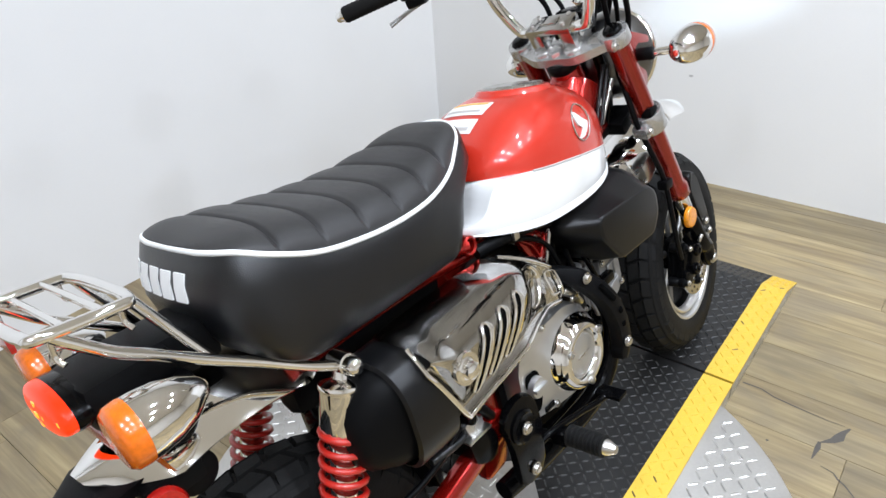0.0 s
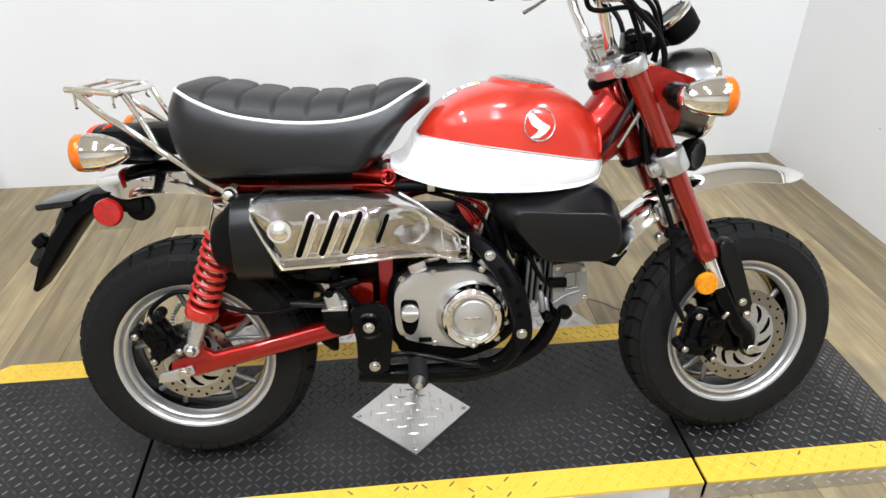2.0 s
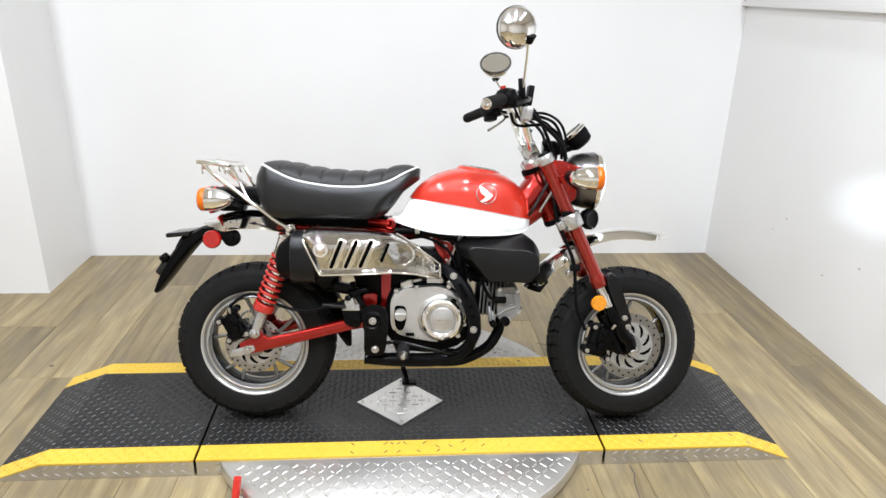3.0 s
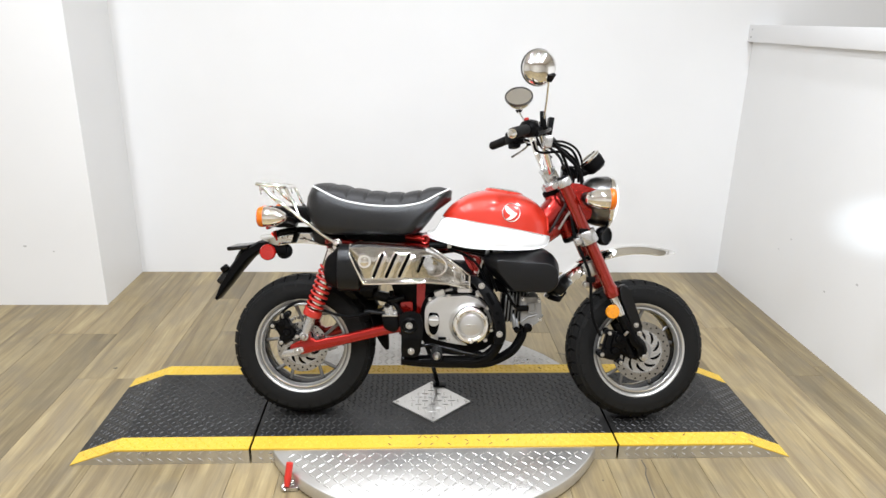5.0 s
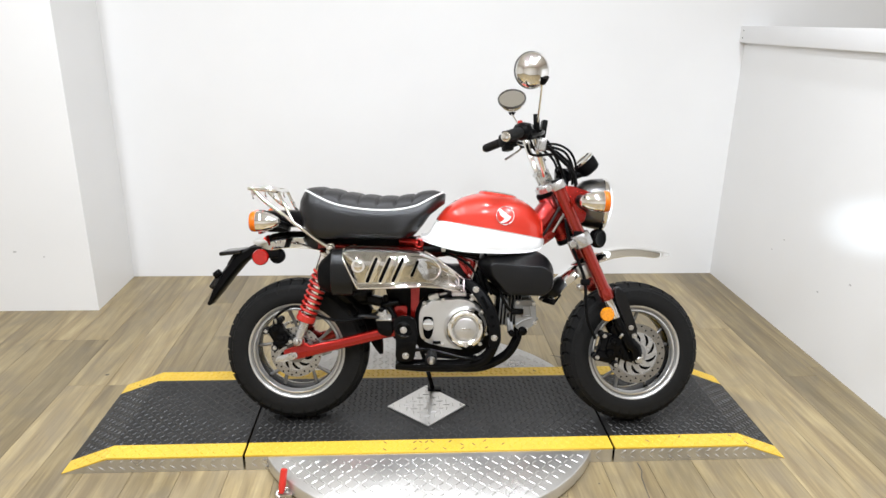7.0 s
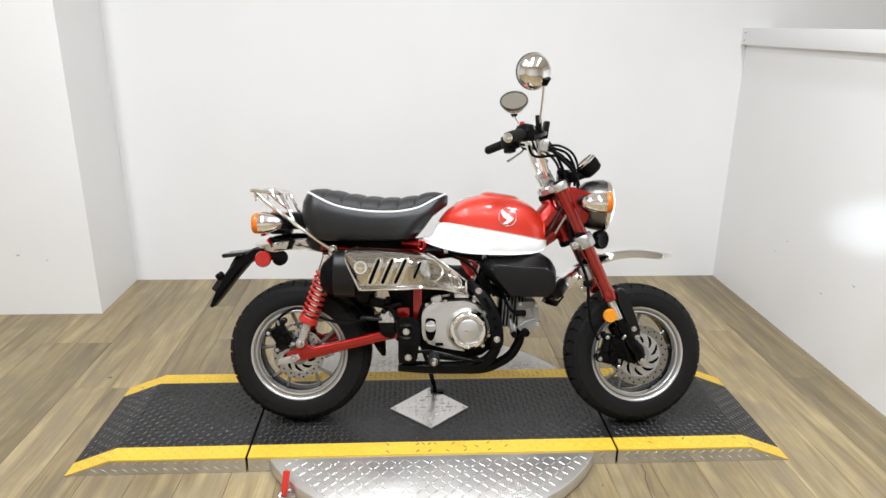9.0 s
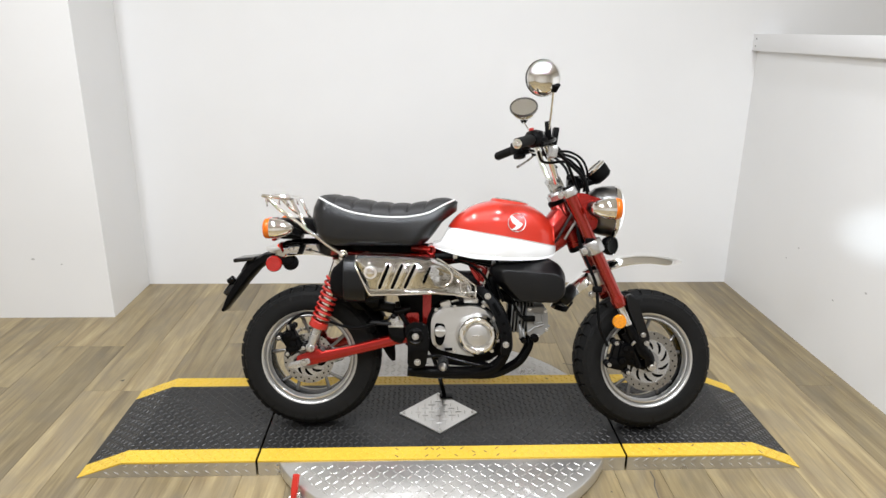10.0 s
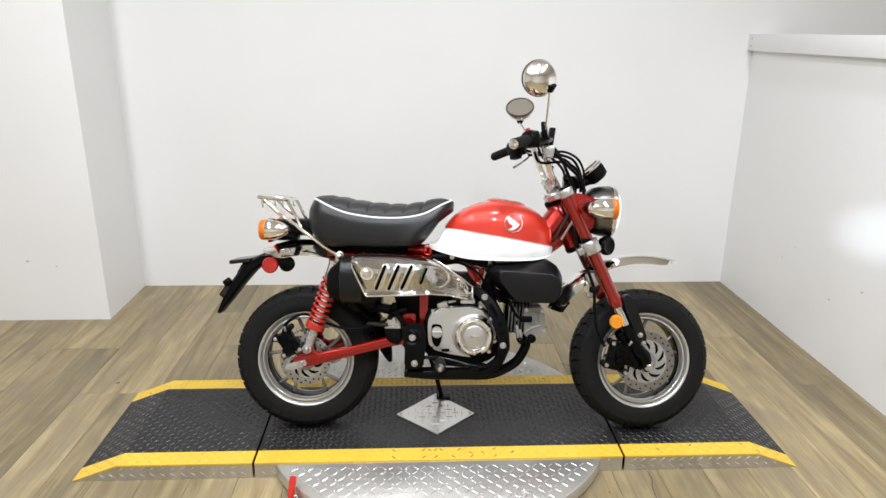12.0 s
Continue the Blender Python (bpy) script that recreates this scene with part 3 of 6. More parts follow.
    lathe(bm, [(0.0, disc_y - 0.012), (0.030, disc_y - 0.010), (0.034, disc_y - 0.004), (0.036, disc_y + 0.003), (0.0, disc_y + 0.004)], YAXIS, 32)
    part("disc_carrier", bm, CAST, hub, "grey disc carrier")
    bm = B()
    lathe(bm, [(0.0, -0.005), (0.006, -0.005), (0.008, 0.0), (0.008, 0.2), (0.006, 0.205), (0.0, 0.205)], YAXIS @ Matrix.Translation((0, 0, -0.09)), 16)
    part("axle", bm, DISH, hub)
    return hub


wheel("rear_wheel", RAX, 0.2415, 0.128, 34, 0.086, 0.066, "rear wheel with silver spoked alloy rim")
wheel("front_wheel", FAX, 0.2395, 0.118, 34, 0.102, 0.066, "front wheel with silver spoked alloy rim", 7)

# fork
tilt = Matrix.Rotation(math.atan2(-FDIR.x, -FDIR.z), 4, "Y")


def fork_leg(s):
    y = 0.100 * s
    bm = B()
    a, b = fork_at(0.012, y), fork_at(0.433, y)
    tube(bm, [a, a + (b - a) * 0.9, a + (b - a) * 0.91, a + (b - a) * 0.93, a + (b - a) * 0.99, b], [0.0200, 0.0200, 0.0200, 0.0236, 0.0236, 0.020], 24, smooth_path=False)
    leg = part("fork_tube", bm, FORK_RED, bike, "candy red fork tube")
    bm = B()
    cyl(bm, b - FDIR * 0.01, fork_at(0.56, y), 0.0165, 20)
    part("stanchion", bm, CHROME, leg, "chrome fork stanchion")
    bm = B()
    foot = Vector((FAX.x, y, FAX.z))
    tube(bm, [fork_at(0.50, y), fork_at(0.53, y), fork_at(0.60, y, 0.004), foot + Vector((-0.008, 0, 0.03)), foot, foot + Vector((0.006, 0, -0.02))], [0.017, 0.021, 0.022, 0.021, 0.019, 0.012], 16, 4)
    part("fork_bottom", bm, GLOSS, leg, "black fork bottom")
    bm = B()
    lathe(bm, [(0, 0.009), (0.013, 0.009), (0.0165, 0.006), (0.0175, 0.0), (0.0175, -0.006)], Matrix.Translation(fork_at(0.004, y)) @ (-FDIR).to_track_quat("Z", "Y").to_matrix().to_4x4(), 24)
    part("fork_cap", bm, GLOSS, leg)
    bm = B()
    m = Matrix.Translation(fork_at(0.213, y)) @ (-FDIR).to_track_quat("Z", "Y").to_matrix().to_4x4()
    lathe(bm, [(0.0210, -0.022), (0.029, -0.022), (0.031, -0.019), (0.031, 0.019), (0.029, 0.022), (0.0210, 0.022)], m, 28)
    c = fork_at(0.213, y - s * 0.0, -0.034)
    block(bm, c, (0.024, 0.030, 0.026), 0.005, tilt)
    clamp = part("lower_clamp", bm, SATIN, leg, "satin silver fork clamp")
    bolts(clamp, [(c.x, c.y - 0.015, c.z)], 0.95)


mirrored(fork_leg)
bm = B()
plate = round_outline([(-0.056, -0.042), (-0.046, -0.060), (-0.026, -0.092), (-0.020, -0.106), (0.018, -0.110), (0.022, -0.075), (0.004, -0.052), (0.002, 0.0), (0.004, 0.052), (0.022, 0.075), (0.018, 0.110), (-0.020, 0.106), (-0.026, 0.092), (-0.046, 0.060), (-0.056, 0.042)], 0.009)
prism(bm, plate, -0.008, 0.008, 0.003)
for v in bm.verts:
    v.co = Vector((v.co.x, v.co.z, v.co.y))
bm.transform(Matrix.Translation(fork_at(0.018)) @ tilt)
for sy in (-0.100, 0.100):
    lathe(bm, [(0.0202, -0.013), (0.0255, -0.013), (0.0270, -0.010), (0.0270, 0.010), (0.0255, 0.013), (0.0180, 0.013), (0.0180, 0.008)], Matrix.Translation(fork_at(0.016, sy)) @ tilt, 32)
for sy in (-0.032, 0.032):
    lathe(bm, [(0.0, 0.014), (0.016, 0.014), (0.019, 0.011), (0.020, 0.0)], Matrix.Translation(fork_at(0.016, sy, -0.030)) @ tilt, 24)
lathe(bm, [(0.0, 0.016), (0.012, 0.016), (0.014, 0.013), (0.014, 0.0)], Matrix.Translation(fork_at(0.016, 0, -0.040)) @ tilt, 6)
top_clamp = part("top_clamp", bm, SATIN, bike, "satin silver top fork bridge")
bolts(top_clamp, [(0.846, -0.113, 0.806)], 1.0)
bm = B()
block(bm, (0, 0, 0), (0.06, 0.12, 0.03), 0.006, tilt)
bm.transform(Matrix.Translation(fork_at(0.213)))
part("lower_bridge", bm, BLACK, bike)
bm = B()
cyl(bm, fork_at(0.044, 0, -0.036), fork_at(0.205, 0, -0.036), 0.029, 28)
head = part("head_tube", bm, FRAME_RED, bike, "red steering head")
for s0 in (0.036, 0.207):
    bm = B()
    lathe(bm, [(0.0, 0.012), (0.026, 0.011), (0.030, 0.006), (0.030, -0.006), (0.026, -0.011), (0.0, -0.012)], Matrix.Translation(fork_at(s0, 0, -0.036)) @ tilt, 28)
    part("bearing_seal", bm, BLACK, head, "black bearing seal")

# frame
bm = B()
tube(bm, [(0.88, 0, 0.735), (0.84, 0, 0.69), (0.76, 0, 0.65), (0.62, 0, 0.615), (0.48, 0, 0.60), (0.40, 0, 0.57)], [0.05, 0.05, 0.042, 0.034, 0.036, 0.04], 16)
tube(bm, [(0.89, 0, 0.70), (0.87, 0, 0.66), (0.80, 0, 0.60)], [0.03, 0.03, 0.02], 12)
tube(bm, [(0.42, 0, 0.60), (0.39, 0, 0.50), (0.375, 0, 0.40), (0.36, 0, 0.28)], [0.04, 0.030, 0.026, 0.025], 14)
frame_ob = part("main_frame", bm, FRAME_RED, bike, "red pressed-steel frame")


def seat_rail(s):
    bm = B()
    tube(bm, [(0.09, s * 0.072, 0.616), (0.13, s * 0.056, 0.608), (0.234, s * 0.040, 0.600), (0.34, s * 0.040, 0.598), (0.42, s * 0.052, 0.598), (0.50, s * 0.05, 0.590)], 0.0105, 14)
    rail = part("seat_rail", bm, FRAME_RED, frame_ob, "red seat rail tube")
    bm = B()
    tube(bm, [(0.424, s * 0.03, 0.620), (0.424, s * 0.052, 0.620)], 0.015, 12, smooth_path=False)
    tube(bm, [(0.36, s * 0.05, 0.625), (0.40, s * 0.062, 0.622), (0.424, s * 0.07, 0.620)], 0.012, 10)
    m = Matrix.Translation((0.424, 0, 0.620)) @ (YAXIS if s < 0 else pose(0, 0, 0, -90))
    lathe(bm, [(0.0, 0.055), (0.010, 0.055), (0.010, 0.077), (0.013, 0.079), (0.016, 0.077), (0.017, 0.02), (0, 0.02)], m, 24)
    part("frame_boss", bm, FRAME_RED, frame_ob, "open red cross tube end")


mirrored(seat_rail)
bm = B()
block(bm, (0.27, 0, 0.575), (0.34, 0.056, 0.12), 0.025)
part("battery_box", bm, BLACK, frame_ob, "black inner box under the seat")
for s in (-1, 1):
    bm = B()
    prism(bm, round_outline([(0.548, 0.572), (0.598, 0.568), (0.622, 0.546), (0.606, 0.505), (0.588, 0.508), (0.568, 0.535)], 0.008), s * 0.055 - 0.006, s * 0.055 + 0.006, 0.002)
    tube(bm, [(0.556, s * 0.062, 0.565), (0.580, s * 0.064, 0.545), (0.598, s * 0.062, 0.512)], 0.004, 8)
    tube(bm, [(0.570, s * 0.062, 0.570), (0.600, s * 0.064, 0.556), (0.616, s * 0.062, 0.540)], 0.004, 8)
    tube(bm, [(0.592, s * 0.062, 0.505), (0.612, s * 0.064, 0.535), (0.635, s * 0.06, 0.565)], 0.006, 8)
    part("engine_hanger", bm, FRAME_RED, frame_ob, "red engine hanger plate")
for k, (a, b) in enumerate([((0.60, -0.07, 0.50), (0.622, -0.075, 0.56)), ((0.874, -0.05, 0.66), (0.915, -0.06, 0.735))]):
    bm = B()
    tube(bm, [a, b], 0.0045, 8, smooth_path=False)
    part("stay", bm, DISH, frame_ob)

bm = B()
tube(bm, [(0.44, -0.070, 0.600), (0.50, -0.086, 0.603), (0.56, -0.090, 0.596), (0.625, -0.085, 0.585)], 0.011, 10)
part("breather_hose", bm, HOSE, frame_ob, "black breather hose")
bm = B()
block(bm, (0.505, -0.096, 0.606), (0.014, 0.012, 0.022), 0.003)
part("hose_clip", bm, DISH, frame_ob)

for pts, r in (([(0.50, -0.080, 0.590), (0.555, -0.076, 0.572), (0.600, -0.078, 0.540), (0.625, -0.080, 0.490)], 0.0045), ([(0.52, -0.070, 0.596), (0.585, -0.080, 0.580), (0.640, -0.075, 0.560), (0.665, -0.06, 0.520)], 0.0055), ([(0.645, -0.06, 0.590), (0.652, -0.075, 0.560), (0.650, -0.080, 0.500), (0.668, -0.080, 0.450)], 0.0050)):
    bm = B()
    tube(bm, pts, r, 8)
    part("wiring_loom", bm, HOSE, frame_ob)
bolts(frame_ob, [(0.590, -0.064, 0.556), (0.610, -0.064, 0.530), (0.596, -0.064, 0.512)], 0.7)

bm = B()
guard_arc(bm, (0.012, 0.247), 0.290, -4, 66, 0.060, 0.004)
part("inner_mudguard", bm, BLACK, bike, "black inner mudguard before the rear wheel")

# swing arm
def swing_arm(s):
    y = s * 0.097
    bm = B()
    rings = []
    for x, z, h, w in ((-0.022, 0.246, 0.016, 0.008), (0.0, 0.250, 0.022, 0.009), (0.045, 0.262, 0.026, 0.010), (0.062, 0.260, 0.019, 0.013), (0.17, 0.286, 0.017, 0.014), (0.31, 0.322, 0.018, 0.015), (0.38, 0.338, 0.020, 0.015)):
        rings.append([(x + 0.1 * dz * h, y + dy * w, z + dz * h) for dy, dz in ((-1, -0.7), (-0.7, -1), (0.7, -1), (1, -0.7), (1, 0.7), (0.7, 1), (-0.7, 1), (-1, 0.7))])
    rings_mesh(bm, rings)
    prism(bm, round_outline([(0.01, 0.27), (0.05, 0.27), (0.045, 0.30), (0.032, 0.312), (0.016, 0.305)], 0.006), y - 0.008, y + 0.008, 0.002)
    arm = part("swing_arm", bm, FRAME_RED, bike, "red swing arm", angle=62)
    bm = B()
    prism(bm, round_outline([(-0.050, 0.222), (-0.044, 0.242), (0.02, 0.258), (0.026, 0.240), (-0.01, 0.226)], 0.005), y + s * 0.010, y + s * 0.014, 0.001)
    part("chain_adjuster", bm, SATIN, arm, "silver axle plate")
    bolts(arm, [(0.004, y - 0.014, 0.243)] if s < 0 else [], 1.35)


mirrored(swing_arm)
bm = B()
chain = [(0.36, 0.075, 0.375), (0.0, 0.075, 0.325), (-0.06, 0.075, 0.30), (-0.07, 0.075, 0.25), (-0.05, 0.075, 0.195), (0.0, 0.075, 0.175), (0.36, 0.075, 0.315)]
path = catmull(chain, 14)
for i in range(0, len(path) - 1, 2):
    a, b = path[i], path[i + 1]
    block(bm, (a + b) / 2, ((b - a).length * 1.35, 0.012, 0.011), 0.002, (b - a).to_track_quat("X", "Z").to_matrix().to_4x4(), 1)
part("drive_chain", bm, DISH, bike, "steel drive chain", smooth=False)

# shocks
def shock(s):
    y = s * 0.106
    top, low = Vector((0.137, y, 0.607)), Vector((0.026, y, 0.295))
    d = (low - top).normalized()
    q = (-d).to_track_quat("Z", "Y").to_matrix().to_4x4()
    L = (low - top).length
    bm = B()
    lathe(bm, [(0.0, -0.006), (0.012, -0.006), (0.013, -0.018), (0.024, -0.021), (0.0295, -0.024), (0.0305, -0.028), (0.0295, -0.031), (0.0285, -0.034), (0.0285, -0.084), (0.026, -0.087), (0.0, -0.087)], Matrix.Translation(top) @ q, 28)
    lathe(bm, [(0.008, -0.016), (0.014, -0.014), (0.014, 0.014), (0.008, 0.016)], Matrix.Translation(top) @ YAXIS, 24)
    body = part("shock_absorber", bm, CHROME, bike, "chrome shock absorber with red spring")
    bm = B()
    lathe(bm, [(0.0, 0.0), (0.012, 0.001), (0.0145, 0.012), (0.016, 0.055), (0.016, 0.075), (0.0, 0.075)], Matrix.Translation(low) @ q, 24)
    lathe(bm, [(0.008, -0.014), (0.015, -0.012), (0.015, 0.012), (0.008, 0.014)], Matrix.Translation(low) @ YAXIS, 24)
    part("shock_bottom", bm, SATIN, body, "silver shock bottom")
    bm = B()
    lathe(bm, [(0.0, -0.076), (0.017, -0.076), (0.017, -(L - 0.10)), (0.0, -(L - 0.10))], Matrix.Translation(top) @ q, 20)
    part("damper_tube", bm, CHROME, body)
    bm = B()
    lathe(bm, [(0.014, 0.070), (0.030, 0.072), (0.032, 0.078), (0.030, 0.092), (0.014, 0.094)], Matrix.Translation(low) @ q, 28)
    part("spring_seat", bm, SPRING_RED, body, "red spring seat")
    pts = []
    turns, h0, h1 = 8.6, -0.082, -(L - 0.090)
    for i in range(int(turns * 14) + 1):
        f = i / (turns * 14)
        a = 2 * math.pi * turns * f
        e = min(1, f / 0.06, (1 - f) / 0.06)
        pts.append(Matrix.Translation(top) @ q @ Vector((0.0275 * math.cos(a), 0.0275 * math.sin(a), h0 + (h1 - h0) * f)))
    bm = B()
    tube(bm, pts, 0.0043, 8, smooth_path=False)
    part("spring", bm, SPRING_RED, body, "red coil spring")
    bm = B()
    lathe(bm, [(0.0, 0.020), (0.006, 0.020), (0.011, 0.015), (0.012, 0.006), (0.012, 0.0)], Matrix.Translation(top + Vector((0, s * 0.014, 0))) @ (YAXIS if s < 0 else pose(0, 0, 0, -90)), 20)
    part("cap_nut", bm, CHROME, body, "chrome acorn nut")
    bm = B()
    lathe(bm, [(0.0, 0.014), (0.006, 0.014), (0.010, 0.010), (0.011, 0.0)], Matrix.Translation(low + Vector((0, s * 0.012, 0))) @ (YAXIS if s < 0 else pose(0, 0, 0, -90)), 6)
    part("nut", bm, DISH, body)


mirrored(shock)

# seat
zpipe = curve1([0.04, 0.06, 0.09, 0.14, 0.215, 0.295, 0.36, 0.42, 0.47, 0.503], [0.791, 0.789, 0.775, 0.753, 0.737, 0.731, 0.734, 0.748, 0.774, 0.788])
zcrown = curve1([0.04, 0.055, 0.08, 0.12, 0.18, 0.23, 0.296, 0.35, 0.40, 0.446, 0.475, 0.503], [0.796, 0.801, 0.805, 0.802, 0.791, 0.784, 0.779, 0.779, 0.786, 0.796, 0.797, 0.790])
wseat = curve1([0.04, 0.10, 0.16, 0.24, 0.30, 0.36, 0.41, 0.45, 0.497], [0.125, 0.128, 0.129, 0.128, 0.124, 0.113, 0.096, 0.077, 0.054])
SX0, SX1 = 0.044, 0.503
RIBS = [0.112, 0.171, 0.231, 0.291, 0.350, 0.407]


def seat_w(x):
    w = wseat(x)
    if x < 0.125:
        w *= max(0.0, 1 - ((0.125 - x) / (0.125 - SX0)) ** 3.2) ** (1 / 3.2)
    if x > 0.455:
        w *= max(0.0, 1 - ((x - 0.455) / (SX1 - 0.455)) ** 2.2) ** (1 / 2.2)
    return w


def rib(x):
    d = min(abs(x - r) for r in RIBS)
    return -0.0062 * math.exp(-(d / 0.0026) ** 2) - 0.0030 * math.exp(-(d / 0.013) ** 2) - 0.002


def seat_low_w(x):
    w = 0.127
    if x < 0.10:
        w *= max(0.0, 1 - ((0.10 - x) / 0.050) ** 3.0) ** (1 / 3.0)
    if x > 0.34:
        w *= max(0.0, 1 - ((x - 0.34) / 0.062) ** 2.4) ** (1 / 2.4)
    return w


NX, NJ = 230, 18
xs = []
for i in range(NX + 1):
    t = i / NX
    xs.append(SX0 + (SX1 - SX0) * (t + 0.035 * math.sin(2 * math.pi * t) * -1))
bm = B()
rows = []
for x in xs:
    w = seat_w(x)
    row = []
    for j in range(-NJ, NJ + 1):
        v = math.sin(0.5 * math.pi * j / NJ)
        b = max(0.0, 1 - abs(v) ** 4.4) ** 0.5
        row.append(bm.verts.new((x, w * v, zpipe(x) + (zcrown(x) - zpipe(x)) * b + rib(x + 0.012 * (v * v - 0.4)) * min(1, b * 1.6))))
    rows.append(row)
for a, b in zip(rows, rows[1:]):
    for j in range(2 * NJ):
        bm.faces.new((a[j], b[j], b[j + 1], a[j + 1]))
bmesh.ops.remove_doubles(bm, verts=bm.verts, dist=1e-5)
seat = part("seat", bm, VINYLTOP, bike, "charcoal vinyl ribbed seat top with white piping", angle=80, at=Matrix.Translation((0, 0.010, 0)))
edge = [Vector((x, -seat_w(x), zpipe(x))) for x in xs] + [Vector((x, seat_w(x), zpipe(x))) for x in reversed(xs[1:-1])]
fine = [p for i, p in enumerate(edge) if i == 0 or (p - edge[i - 1]).length > 1e-4]
SKIRT = ((0.0, 0.0), (0.04, 0.003), (0.25, 0.007), (0.5, 0.009), (0.75, 0.008), (0.93, 0.004), (0.985, -0.003), (1.0, -0.014))


def skirt_ring(f, bulge):
    """The seat's outline at a share f of the way down its skirt."""
    ring = []
    for p in fine:
        u = (p.x - SX0) / (SX1 - SX0)
        low = Vector((0.050 + u * (0.402 - 0.050), math.copysign(seat_low_w(0.050 + u * (0.402 - 0.050)), p.y) if abs(p.y) > 1e-6 else 0.0, 0.634 + 0.030 * max(0, 1 - u / 0.2) ** 2 + 0.003 * u))
        q = p.lerp(low, f)
        c = Vector((min(max(q.x, 0.12), 0.36), 0, 0))
        n = Vector((q.x - c.x, q.y, 0))
        n = n.normalized() if n.length > 1e-6 else Vector((0, 0, 0))
        ring.append(q + n * bulge + Vector((0.026 * math.sin(math.pi * min(1, f / 0.5)) ** 0.6 * max(0, (u - 0.72) / 0.28) ** 1.3 - 0.018 * math.sin(math.pi * f) ** 0.8 * max(0, 1 - u / 0.24), 0, 0)))
    return ring


bm = B()
rings_mesh(bm, [skirt_ring(f, b) for f, b in SKIRT], cap=False)
base = bm.verts.new((0.22, 0, 0.648))
bm.verts.ensure_lookup_table()
last = [v for v in bm.verts if v is not base][-len(fine):]
for i in range(len(fine)):
    bm.faces.new((last[i], last[(i + 1) % len(fine)], base))
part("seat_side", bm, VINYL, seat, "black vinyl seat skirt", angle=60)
bm = B()
loop = [fine[0]]
for p in fine[1:]:
    if (p - loop[-1]).length > 0.008:
        loop.append(p)
tube(bm, loop, 0.0036, 8, 2, closed=True)
part("piping", bm, PIPING, seat, "white piping cord")
# the maker's lettering on the seat's back as plain pale bars


def skirt(y, f, proud):
    """A place on the back of the seat's skirt."""
    ring = skirt_ring(f, float(np.interp(f, [q[0] for q in SKIRT], [q[1] for q in SKIRT])) + proud)
    back = sorted((p for p in ring if p.x < 0.11), key=lambda p: p.y)
    ys = [p.y for p in back]
    return Vector((float(np.interp(y, ys, [p.x for p in back])), y, float(np.interp(y, ys, [p.z for p in back]))))


bm = B()
for k in range(5):
    y0 = 0.099 - k * 0.0305
    rows = []
    for proud in (0.0012, -0.002):
        rows.append([[bm.verts.new(skirt(y0 - 0.0225 * i / 4, 0.16 + 0.25 * j / 2, proud)) for j in range(3)] for i in range(5)])
    g, h = rows
    for i in range(4):
        for j in range(2):
            bm.faces.new((g[i][j], g[i][j + 1], g[i + 1][j + 1], g[i + 1][j]))
        bm.faces.new((g[i][0], g[i + 1][0], h[i + 1][0], h[i][0]))
        bm.faces.new((g[i][2], h[i][2], h[i + 1][2], g[i + 1][2]))
    for i in (0, 4):
        for j in range(2):
            bm.faces.new((g[i][j], g[i][j + 1], h[i][j + 1], h[i][j]))
tagged(part("lettering", bm, PIPING, seat, "pale embroidered lettering bars"), kind="stuff")

# tank
ztop = curve1([0.480, 0.487, 0.497, 0.513, 0.535, 0.565, 0.60, 0.64, 0.69, 0.735, 0.780, 0.813, 0.832, 0.842], [0.698, 0.709, 0.722, 0.739, 0.755, 0.772, 0.783, 0.789, 0.788, 0.780, 0.761, 0.735, 0.706, 0.652])
TX0 = 0.480
zseam = curve1([0.43, 0.49, 0.60, 0.72, 0.82, 0.844], [0.692, 0.697, 0.682, 0.662, 0.642, 0.637])
zlow = curve1([0.43, 0.46, 0.50, 0.55, 0.65, 0.75, 0.795, 0.823, 0.838, 0.844], [0.630, 0.620, 0.609, 0.599, 0.593, 0.593, 0.596, 0.602, 0.611, 0.624])
zpanel = curve1([0.43, 0.448, 0.460, 0.478, 0.492, 0.505, 0.844], [0.643, 0.645, 0.654, 0.686, 0.697, 0.697, 0.697])
wtank = curve1([0.43, 0.46, 0.50, 0.56, 0.63, 0.70, 0.76, 0.805, 0.832, 0.844], [0.062, 0.086, 0.104, 0.117, 0.122, 0.119, 0.108, 0.090, 0.070, 0.052])


def tank_up(x, v):
    """v from 0 at the right-hand seam over the top to 1 at the left."""
    a = math.pi * v
    c, s = math.cos(a), math.sin(a)
    back = max(0.0, 1 - (max(0.0, 0.575 - x) / (0.575 - TX0)) ** 2.6) ** (1 / 2.6)
    y = -wtank(x) * back * math.copysign(abs(c) ** 0.76, c)
    return Vector((x, y, zseam(x) + (ztop(x) - zseam(x)) * s ** 0.62))


